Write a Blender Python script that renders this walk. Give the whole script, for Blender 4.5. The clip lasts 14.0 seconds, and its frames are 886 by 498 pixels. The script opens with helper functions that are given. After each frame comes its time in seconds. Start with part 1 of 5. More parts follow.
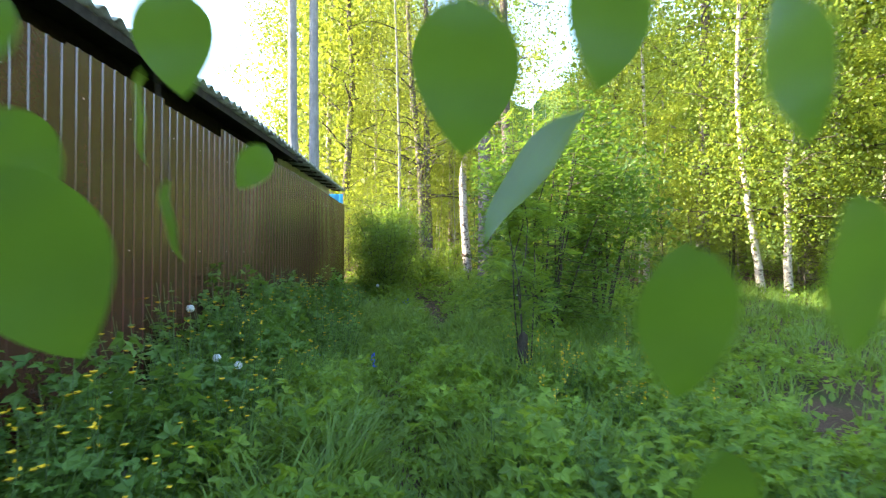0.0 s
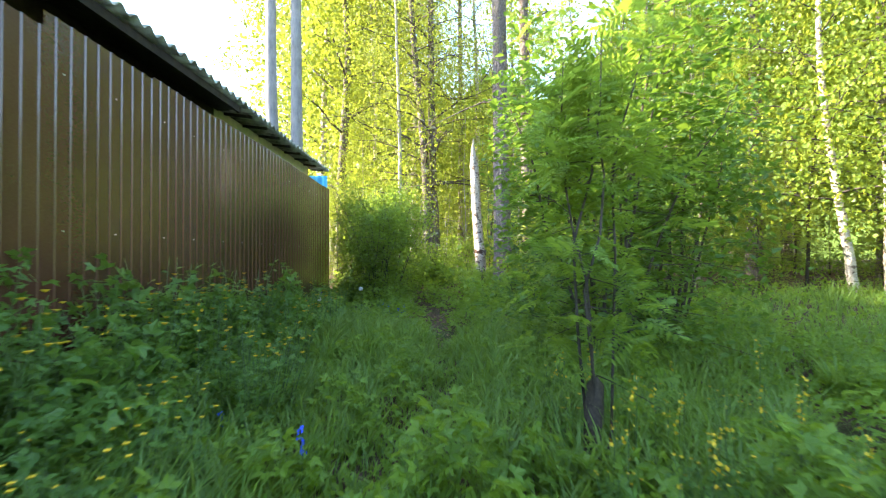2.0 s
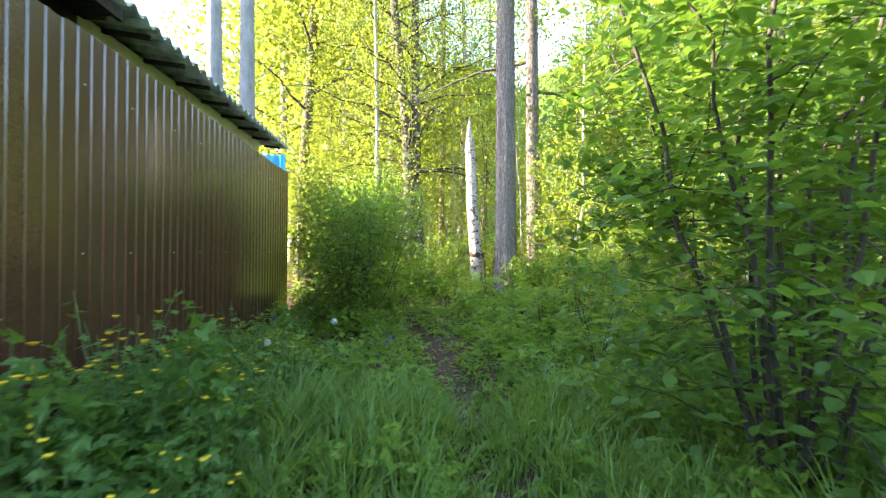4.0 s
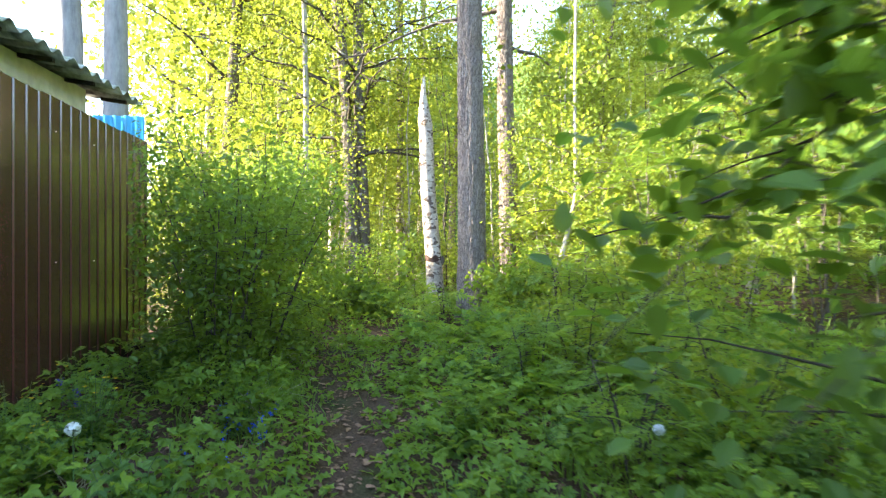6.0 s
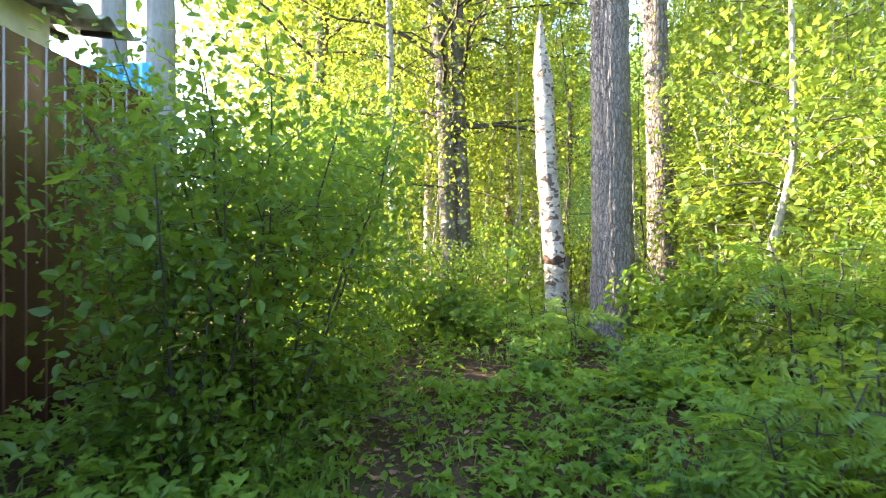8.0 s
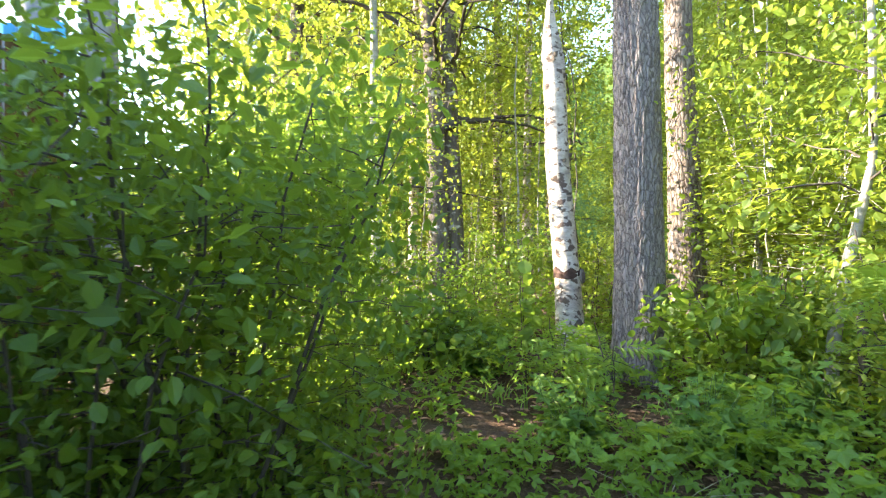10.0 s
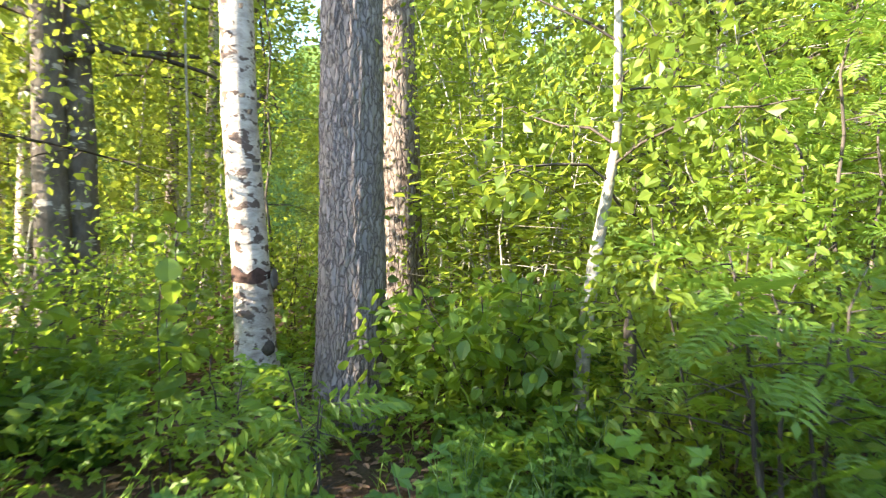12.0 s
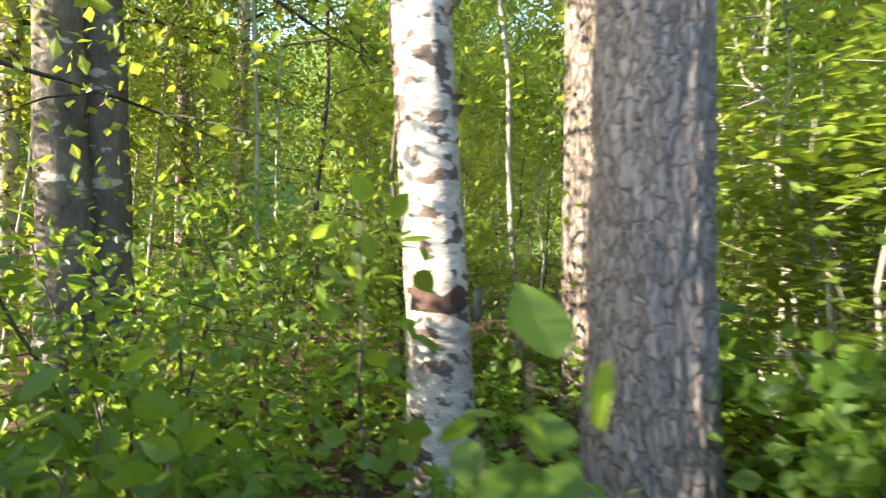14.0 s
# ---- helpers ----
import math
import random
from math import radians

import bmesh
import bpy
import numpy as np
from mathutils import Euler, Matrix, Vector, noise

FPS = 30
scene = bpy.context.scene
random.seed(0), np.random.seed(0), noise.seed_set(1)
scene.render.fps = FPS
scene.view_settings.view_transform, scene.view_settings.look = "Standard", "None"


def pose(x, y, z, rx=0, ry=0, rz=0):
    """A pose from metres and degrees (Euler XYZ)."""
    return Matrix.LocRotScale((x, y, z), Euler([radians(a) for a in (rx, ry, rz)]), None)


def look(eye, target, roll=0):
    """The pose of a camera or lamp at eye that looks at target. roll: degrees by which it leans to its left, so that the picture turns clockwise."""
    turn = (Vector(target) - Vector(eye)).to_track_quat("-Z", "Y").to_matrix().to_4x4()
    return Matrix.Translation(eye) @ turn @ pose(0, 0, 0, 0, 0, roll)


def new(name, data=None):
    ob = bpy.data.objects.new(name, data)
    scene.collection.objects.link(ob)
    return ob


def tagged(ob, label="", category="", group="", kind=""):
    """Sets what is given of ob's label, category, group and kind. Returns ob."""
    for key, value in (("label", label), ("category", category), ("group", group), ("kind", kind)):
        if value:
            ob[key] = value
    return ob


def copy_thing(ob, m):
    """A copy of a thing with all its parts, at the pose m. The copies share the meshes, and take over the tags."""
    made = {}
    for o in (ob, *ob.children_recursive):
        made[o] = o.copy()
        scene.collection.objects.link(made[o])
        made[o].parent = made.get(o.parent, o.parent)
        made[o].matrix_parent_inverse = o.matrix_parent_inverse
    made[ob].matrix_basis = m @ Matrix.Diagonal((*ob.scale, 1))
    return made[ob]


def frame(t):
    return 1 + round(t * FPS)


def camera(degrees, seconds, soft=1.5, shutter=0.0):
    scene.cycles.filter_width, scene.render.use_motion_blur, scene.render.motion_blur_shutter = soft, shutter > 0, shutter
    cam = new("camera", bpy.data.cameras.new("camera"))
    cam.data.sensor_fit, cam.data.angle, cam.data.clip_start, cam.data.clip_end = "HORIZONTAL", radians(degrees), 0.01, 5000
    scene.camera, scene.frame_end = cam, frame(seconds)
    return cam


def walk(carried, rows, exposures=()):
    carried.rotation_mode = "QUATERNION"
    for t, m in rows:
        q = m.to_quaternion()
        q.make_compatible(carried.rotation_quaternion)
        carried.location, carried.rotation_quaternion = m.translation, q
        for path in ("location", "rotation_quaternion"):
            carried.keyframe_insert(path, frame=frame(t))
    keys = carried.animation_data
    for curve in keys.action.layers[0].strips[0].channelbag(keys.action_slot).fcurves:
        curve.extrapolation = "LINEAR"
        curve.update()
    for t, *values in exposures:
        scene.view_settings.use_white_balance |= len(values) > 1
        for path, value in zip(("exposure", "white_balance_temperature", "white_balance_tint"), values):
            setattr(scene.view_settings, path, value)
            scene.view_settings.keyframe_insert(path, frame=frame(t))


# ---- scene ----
cam = camera(79.5, 14.0, soft=1.2, shutter=0.4)
PATH = [
    (0, (0.467, 0.164, 1.18), (0.496, 2.164, 1.2), 0.2),
    (0.5, (0.414, 0.783, 1.053), (0.429, 2.783, 1.082), 0.1),
    (1, (0.566, 1.412, 0.966), (0.559, 3.412, 0.993), -0.1),
    (1.5, (0.574, 1.998, 1.044), (0.563, 3.998, 1.069), -0.1),
    (2, (0.57, 2.645, 1.045), (0.557, 4.645, 1.072), -0.1),
    (2.5, (0.453, 3.41, 1.018), (0.427, 5.41, 1.051), -1.1),
    (3, (0.235, 3.797, 1.105), (0.247, 5.797, 1.12), -0.5),
    (3.5, (0.08, 4.431, 1.128), (0.153, 6.43, 1.139), -0.3),
    (3.7, (0.053, 4.682, 1.195), (0.15, 6.68, 1.199), 0.2),
    (5.8, (0.655, 7.199, 1.318), (0.88, 9.187, 1.32), -0.2),
    (6, (0.611, 7.454, 1.31), (0.837, 9.441, 1.306), 0.1),
    (6.5, (0.499, 8.091, 1.254), (0.577, 10.089, 1.248), 0.1),
    (7, (0.565, 8.596, 1.244), (0.48, 10.594, 1.237), -0.2),
    (7.5, (0.68, 9.116, 1.288), (0.512, 11.109, 1.286), -0.2),
    (7.7, (0.697, 9.285, 1.264), (0.512, 11.276, 1.263), -0.0),
    (9.8, (0.44, 10.178, 1.36), (0.344, 12.176, 1.374), -0.3),
    (10, (0.445, 10.298, 1.346), (0.351, 12.296, 1.359), 0.0),
    (10.5, (0.509, 10.499, 1.364), (0.507, 12.499, 1.368), 0.3),
    (11, (0.613, 10.802, 1.339), (0.855, 12.788, 1.343), 0.2),
    (11.5, (0.689, 11.189, 1.324), (1.347, 13.078, 1.324), 0.6),
    (12, (0.792, 11.67, 1.349), (1.751, 13.426, 1.341), 0.6),
    (12.5, (0.756, 12.058, 1.378), (1.772, 13.781, 1.375), 0.6),
    (13, (0.642, 12.498, 1.37), (1.673, 14.212, 1.367), 0.8),
    (13.5, (0.54, 13.044, 1.305), (1.579, 14.753, 1.295), 0.8),
    (14, (0.336, 13.567, 1.345), (1.372, 15.278, 1.334), 0.9),
]
walk(cam, [(t, look(eye, target, roll)) for t, eye, target, roll in PATH],
     exposures=[(0, 3.3), (2, 3.47), (3.5, 3.64), (7.5, 3.68), (10, 3.56), (11.5, 3.42), (14, 3.15)])

# ---------------- world, sun, exposure ----------------
SUN_EL, SUN_AZ = radians(17), math.atan2(-0.998, 0.06)
world = bpy.data.worlds.new("world")
scene.world = world
world.use_nodes = True
wn = world.node_tree.nodes
sky = wn.new("ShaderNodeTexSky")
sky.sky_type = "NISHITA"
sky.sun_disc = False
sky.sun_elevation = SUN_EL
sky.sun_rotation = SUN_AZ
sky.air_density, sky.dust_density = 1.0, 0.45
wn["Background"].inputs["Strength"].default_value = 0.15
world.node_tree.links.new(sky.outputs[0], wn["Background"].inputs["Color"])
sun = new("sun", bpy.data.lights.new("sun", "SUN"))
sun.data.energy, sun.data.angle, sun.data.color = 3.3, radians(0.6), (1.0, 0.89, 0.69)
sun.matrix_world = look((0, 0, 0), (-math.sin(SUN_AZ) * math.cos(SUN_EL), -math.cos(SUN_AZ) * math.cos(SUN_EL), -math.sin(SUN_EL)))

# ---------------- materials ----------------
def material(name):
    m = bpy.data.materials.new(name)
    m.use_nodes = True
    t = m.node_tree
    return m, t, t.nodes["Principled BSDF"]


def ramp(t, fac, stops):
    r = t.nodes.new("ShaderNodeValToRGB")
    r.color_ramp.elements[0].position, r.color_ramp.elements[0].color = stops[0][0], (*stops[0][1], 1)
    r.color_ramp.elements[1].position, r.color_ramp.elements[1].color = stops[-1][0], (*stops[-1][1], 1)
    for p, c in stops[1:-1]:
        r.color_ramp.elements.new(p).color = (*c, 1)
    t.links.new(fac, r.inputs[0])
    return r.outputs[0]


def coords(t, scale=(1, 1, 1)):
    c = t.nodes.new("ShaderNodeTexCoord")
    mp = t.nodes.new("ShaderNodeMapping")
    mp.inputs["Scale"].default_value = scale
    t.links.new(c.outputs["Object"], mp.inputs[0])
    return mp.outputs[0]


def noise_tex(t, vec, scale, detail=4, rough=0.6):
    n = t.nodes.new("ShaderNodeTexNoise")
    n.inputs["Scale"].default_value, n.inputs["Detail"].default_value, n.inputs["Roughness"].default_value = scale, detail, rough
    t.links.new(vec, n.inputs["Vector"])
    return n.outputs["Fac"]


def mixc(t, fac, a, b, mode="MIX"):
    n = t.nodes.new("ShaderNodeMix")
    n.data_type, n.blend_type = "RGBA", mode
    for sock, v in ((n.inputs[0], fac), (n.inputs[6], a), (n.inputs[7], b)):
        if isinstance(v, (int, float)):
            sock.default_value = v
        elif isinstance(v, tuple):
            sock.default_value = (*v, 1)
        else:
            t.links.new(v, sock)
    return n.outputs[2]


def bump(t, p, height, strength, dist=0.01):
    b = t.nodes.new("ShaderNodeBump")
    b.inputs["Strength"].default_value, b.inputs["Distance"].default_value = strength, dist
    t.links.new(height, b.inputs["Height"])
    t.links.new(b.outputs[0], p.inputs["Normal"])


def leaf_material(name, dark, light, through_col, mix=0.45, rough=0.45, grain=1.3):
    m, t, p = material(name)
    g = t.nodes.new("ShaderNodeNewGeometry")
    col = ramp(t, g.outputs["Random Per Island"], [(0.0, dark), (0.55, tuple((a + b) / 2 for a, b in zip(dark, light))), (1.0, light)])
    v = noise_tex(t, coords(t), grain, 2)
    col = mixc(t, 0.35, col, ramp(t, v, [(0.3, tuple(c * 0.7 for c in dark)), (0.7, tuple(min(1, c * 1.2) for c in light))]))
    t.links.new(col, p.inputs["Base Color"])
    p.inputs["Roughness"].default_value = rough
    p.inputs["Specular IOR Level"].default_value = 0.35
    tr = t.nodes.new("ShaderNodeBsdfTranslucent")
    tc = mixc(t, g.outputs["Random Per Island"], tuple(c * 0.8 for c in through_col), through_col)
    t.links.new(tc, tr.inputs[0])
    ms = t.nodes.new("ShaderNodeMixShader")
    ms.inputs[0].default_value = mix
    t.links.new(p.outputs[0], ms.inputs[1])
    t.links.new(tr.outputs[0], ms.inputs[2])
    t.links.new(ms.outputs[0], t.nodes["Material Output"].inputs[0])
    return m


LEAF_BIRCH = leaf_material("birch_leaf", (0.055, 0.10, 0.012), (0.165, 0.215, 0.025), (0.43, 0.48, 0.05), 0.45)
LEAF_YOUNG = leaf_material("young_leaf", (0.055, 0.105, 0.016), (0.18, 0.24, 0.032), (0.50, 0.57, 0.06), 0.47)
LEAF_BUSH = leaf_material("bush_leaf", (0.045, 0.095, 0.016), (0.125, 0.195, 0.03), (0.34, 0.47, 0.045), 0.5)
LEAF_HAZEL = leaf_material("hazel_leaf", (0.035, 0.08, 0.017), (0.105, 0.18, 0.032), (0.27, 0.42, 0.04), 0.4)
LEAF_ALDER = leaf_material("alder_leaf", (0.045, 0.095, 0.018), (0.13, 0.205, 0.032), (0.38, 0.50, 0.045), 0.45)
LEAF_ROWAN = leaf_material("rowan_leaf", (0.065, 0.135, 0.025), (0.165, 0.25, 0.04), (0.44, 0.58, 0.06), 0.48)
LEAF_HERB = leaf_material("herb_leaf", (0.042, 0.105, 0.022), (0.13, 0.225, 0.045), (0.28, 0.44, 0.055), 0.42)
LEAF_COVER = leaf_material("cover_leaf", (0.062, 0.135, 0.018), (0.19, 0.29, 0.035), (0.40, 0.54, 0.05), 0.45)
GRASS = leaf_material("grass_blade", (0.065, 0.135, 0.028), (0.19, 0.28, 0.058), (0.36, 0.50, 0.065), 0.42)
NEAR_LEAF = leaf_material("near_leaf", (0.045, 0.10, 0.012), (0.075, 0.15, 0.02), (0.20, 0.34, 0.02), 0.55, 0.4, 22)


def plain(name, col, rough=0.6, var=0.25, scale=30, spec=0.3, bumpy=0.0):
    m, t, p = material(name)
    n = noise_tex(t, coords(t), scale)
    t.links.new(ramp(t, n, [(0.3, tuple(c * (1 - var) for c in col)), (0.7, tuple(min(1, c * (1 + var)) for c in col))]), p.inputs["Base Color"])
    p.inputs["Roughness"].default_value, p.inputs["Specular IOR Level"].default_value = rough, spec
    if bumpy:
        bump(t, p, n, bumpy)
    return m


YELLOW = plain("yellow_petal", (0.70, 0.46, 0.02), 0.5, 0.1)
BLUE = plain("blue_petal", (0.05, 0.10, 0.65), 0.5, 0.2)
VIOLET = plain("violet_petal", (0.08, 0.05, 0.35), 0.5, 0.2)
WHITE_FLUFF = plain("seed_fluff", (0.75, 0.76, 0.74), 0.9, 0.1)
STEM = plain("green_stem", (0.10, 0.16, 0.05), 0.6)
TWIG = plain("dark_twig", (0.06, 0.045, 0.035), 0.8, 0.4, 60)
STRAW = plain("dry_straw", (0.38, 0.33, 0.22), 0.8)
LITTER = plain("dead_leaf", (0.27, 0.15, 0.095), 0.8, 0.5, 12)
BLUE_SHEET = plain("blue_sheet", (0.05, 0.34, 0.56), 0.35, 0.15, 3, 0.5)
SCREW = plain("zinc_screw", (0.32, 0.31, 0.30), 0.4)
DARK_WOOD = plain("dark_weathered_wood", (0.035, 0.028, 0.024), 0.85, 0.4, 14, 0.2, 0.4)
PALE_BOARD = plain("pale_board", (0.62, 0.59, 0.50), 0.8, 0.15, 9, 0.2, 0.2)


def bark(name, a, b, c, scale, strength, stretch=0.25, spots=None):
    m, t, p = material(name)
    vec = coords(t, (1, 1, stretch))
    n = noise_tex(t, vec, scale, 6, 0.7)
    big = noise_tex(t, coords(t), 2.5, 3)
    col = ramp(t, n, [(0.32, a), (0.5, b), (0.7, c)])
    col = mixc(t, 0.35, col, ramp(t, big, [(0.35, a), (0.65, c)]))
    if spots:
        s = noise_tex(t, coords(t, (1, 1, spots[2])), spots[1], 3, 0.55)
        f = ramp(t, s, [(spots[3], (0, 0, 0)), (spots[3] + 0.05, (1, 1, 1))])
        col = mixc(t, f, col, spots[0])
    t.links.new(col, p.inputs["Base Color"])
    p.inputs["Roughness"].default_value, p.inputs["Specular IOR Level"].default_value = 0.9, 0.15
    bump(t, p, n, strength, 0.02)
    return m


def plate_bark(name, crack_col, cols, sx, sz, depth):
    """Bark of long plates with dark furrows between them."""
    m, t, p = material(name)
    warp = t.nodes.new("ShaderNodeTexNoise")
    warp.inputs["Scale"].default_value, warp.inputs["Detail"].default_value = 13, 5
    c = coords(t)
    t.links.new(c, warp.inputs["Vector"])
    off = t.nodes.new("ShaderNodeVectorMath")
    off.operation = "MULTIPLY_ADD"
    off.inputs[1].default_value = (0.06, 0.06, 0.16)
    t.links.new(warp.outputs["Color"], off.inputs[0])
    t.links.new(c, off.inputs[2])
    sc = t.nodes.new("ShaderNodeVectorMath")
    sc.operation = "MULTIPLY"
    sc.inputs[1].default_value = (sx, sx, sz)
    t.links.new(off.outputs[0], sc.inputs[0])
    vo = t.nodes.new("ShaderNodeTexVoronoi")
    vo.feature = "DISTANCE_TO_EDGE"
    vo.inputs["Scale"].default_value = 1.0
    t.links.new(sc.outputs[0], vo.inputs["Vector"])
    cell = t.nodes.new("ShaderNodeTexVoronoi")
    cell.inputs["Scale"].default_value = 1.0
    t.links.new(sc.outputs[0], cell.inputs["Vector"])
    bw = t.nodes.new("ShaderNodeSeparateColor")
    t.links.new(cell.outputs["Color"], bw.inputs[0])
    fine = noise_tex(t, coords(t, (1, 1, 0.4)), 60, 6, 0.7)
    plate = mixc(t, 0.5, ramp(t, fine, [(0.3, cols[0]), (0.7, cols[2])]), ramp(t, bw.outputs[0], [(0.0, cols[0]), (0.5, cols[1]), (1.0, cols[2])]))
    f = ramp(t, vo.outputs["Distance"], [(0.0, (0.8,) * 3), (0.06, (0.35,) * 3), (0.18, (0, 0, 0))])
    t.links.new(mixc(t, f, plate, crack_col), p.inputs["Base Color"])
    p.inputs["Roughness"].default_value, p.inputs["Specular IOR Level"].default_value = 0.92, 0.12
    h = ramp(t, vo.outputs["Distance"], [(0.0, (0, 0, 0)), (0.16, (0.8,) * 3), (0.4, (1, 1, 1))])
    hh = mixc(t, 0.3, h, fine)
    bump(t, p, hh, 1.0, depth)
    return m


PINE_BARK = plate_bark("pine_bark", (0.075, 0.055, 0.048), ((0.165, 0.132, 0.121), (0.215, 0.176, 0.162), (0.29, 0.243, 0.225)), 36, 10, 0.012)
GREY_BARK = bark("grey_bark", (0.15, 0.14, 0.145), (0.25, 0.235, 0.24), (0.33, 0.31, 0.31), 16, 0.6)
BROWN_BARK = plate_bark("brown_bark", (0.07, 0.045, 0.037), ((0.12, 0.09, 0.078), (0.19, 0.15, 0.13), (0.31, 0.26, 0.23)), 24, 7, 0.014)
BIRCH_BARK = bark("birch_bark", (0.17, 0.125, 0.105), (0.47, 0.40, 0.345), (0.72, 0.64, 0.55), 9, 1.0, 2.0, ((0.12, 0.085, 0.07), 12, 1.5, 0.55))
OLD_BIRCH = bark("old_birch_bark", (0.045, 0.036, 0.03), (0.115, 0.09, 0.075), (0.20, 0.17, 0.145), 14, 0.8, 0.5, ((0.38, 0.34, 0.30), 6, 2.0, 0.60))
THIN_BARK = bark("thin_pale_bark", (0.14, 0.12, 0.095), (0.28, 0.25, 0.21), (0.46, 0.43, 0.38), 18, 0.3, 1.5)
SHRUB_BARK = bark("shrub_bark", (0.035, 0.028, 0.024), (0.075, 0.06, 0.05), (0.14, 0.115, 0.10), 30, 0.4)


def metal_brown():
    m, t, p = material("brown_coated_steel")
    n = noise_tex(t, coords(t, (1, 1, 0.4)), 2.2, 4)
    fine = noise_tex(t, coords(t), 90, 2)
    col = ramp(t, n, [(0.3, (0.062, 0.019, 0.014)), (0.7, (0.082, 0.026, 0.019))])
    # dust thrown up by rain near the ground
    t.links.new(mixc(t, 0.15, col, ramp(t, fine, [(0.35, (0.05, 0.025, 0.018)), (0.75, (0.14, 0.09, 0.06))])), p.inputs["Base Color"])
    t.links.new(ramp(t, n, [(0.3, (0.20,) * 3), (0.7, (0.25,) * 3)]), p.inputs["Roughness"])
    p.inputs["Specular IOR Level"].default_value = 0.6
    p.inputs["Coat Weight"].default_value, p.inputs["Coat Roughness"].default_value = 0.4, 0.08
    return m


FENCE_METAL = metal_brown()


def slate_material():
    m, t, p = material("weathered_slate")
    n = noise_tex(t, coords(t), 7, 5)
    t.links.new(ramp(t, n, [(0.35, (0.13, 0.13, 0.11)), (0.5, (0.34, 0.34, 0.30)), (0.65, (0.54, 0.54, 0.49))]), p.inputs["Base Color"])
    p.inputs["Roughness"].default_value = 0.9
    bump(t, p, noise_tex(t, coords(t), 60), 0.4)
    return m


SLATE = slate_material()


# ---------------- plan ----------------
def smooth(a, b, v):
    v = min(1, max(0, (v - a) / (b - a)))
    return v * v * (3 - 2 * v)


def path_x(y):
    return 0.45 - 0.45 * smooth(10.8, 12.9, y) - 0.15 * smooth(14, 15.5, y) - 1.0 * smooth(15, 22, y)


def ground_z(x, y):
    z = -0.30 + 0.30 * smooth(1, 9.5, y) + 0.42 * smooth(9, 15, y) + 0.25 * smooth(15, 40, y)
    z -= 0.11 * math.exp(-((x - 1.75) ** 2 + (y - 14.2) ** 2) / 0.8)
    z += 0.14 * smooth(0.9, 1.7, -x) * smooth(2, 5, y) * (1 - smooth(9, 11, y))
    z -= 0.05 * math.exp(-((x - path_x(y)) / 0.22) ** 2) * smooth(6, 8, y)
    z += 0.05 * noise.noise((x * 0.7, y * 0.7, 0)) + 0.015 * noise.noise((x * 4, y * 4, 3))
    return z


class Build:
    """Collects triangles and quads for one mesh."""

    def __init__(self):
        self.v, self.f, self.n = [], [], 0

    def add(self, verts, faces):
        self.v.append(np.asarray(verts, float).reshape(-1, 3))
        self.f.append(np.asarray(faces, int) + self.n)
        self.n += len(self.v[-1])

    def many(self, verts, faces, mats):
        """A shape repeated at matrices of shape (n, 3, 4)."""
        verts, faces, k = np.asarray(verts, float), np.asarray(faces, int), len(mats)
        if not k:
            return
        out = np.einsum("nij,vj->nvi", mats[:, :, :3], verts) + mats[:, None, :, 3]
        fs = (faces[None] + (np.arange(k) * len(verts))[:, None, None]).reshape(-1, faces.shape[1])
        self.add(out.reshape(-1, 3), fs)

    def tube(self, pts, radii, sides=6):
        pts = np.asarray(pts, float)
        n, rings = len(pts), []
        for i in range(n):
            d = pts[min(i + 1, n - 1)] - pts[max(i - 1, 0)]
            d /= np.linalg.norm(d) + 1e-9
            a = np.cross(d, (1, 0, 0) if abs(d[0]) < 0.9 else (0, 1, 0))
            a /= np.linalg.norm(a)
            b = np.cross(d, a)
            ang = np.arange(sides) * 2 * math.pi / sides
            rings.append(pts[i] + radii[i] * (np.cos(ang)[:, None] * a + np.sin(ang)[:, None] * b))
        f = []
        for i in range(n - 1):
            for j in range(sides):
                k = (j + 1) % sides
                f.append((i * sides + j, i * sides + k, (i + 1) * sides + k, (i + 1) * sides + j))
        self.add(np.concatenate(rings), f)

    def mesh(self, name, mat, shade=True):
        me = bpy.data.meshes.new(name)
        v = np.concatenate(self.v) if self.v else np.zeros((0, 3))
        me.vertices.add(len(v))
        me.vertices.foreach_set("co", v.ravel())
        tot = np.concatenate([np.full(len(f), f.shape[1]) for f in self.f])
        loops = np.concatenate([f.ravel() for f in self.f])
        me.loops.add(len(loops))
        me.loops.foreach_set("vertex_index", loops)
        me.polygons.add(len(tot))
        me.polygons.foreach_set("loop_start", np.concatenate(([0], np.cumsum(tot)[:-1])))
        me.polygons.foreach_set("loop_total", tot)
        me.update(calc_edges=True)
        me.validate()
        me.polygons.foreach_set("use_smooth", np.full(len(me.polygons), shade))
        me.materials.append(mat)
        return me


def part(name, data, parent=None, label=""):
    ob = new(name, data)
    if parent is not None:
        ob.parent = parent
    return tagged(ob, label)


def thing(name, label, category, group="", at=(0, 0, 0)):
    ob = new(name)
    ob.location = at
    return tagged(ob, label, category, group)


rng = np.random.default_rng(7)


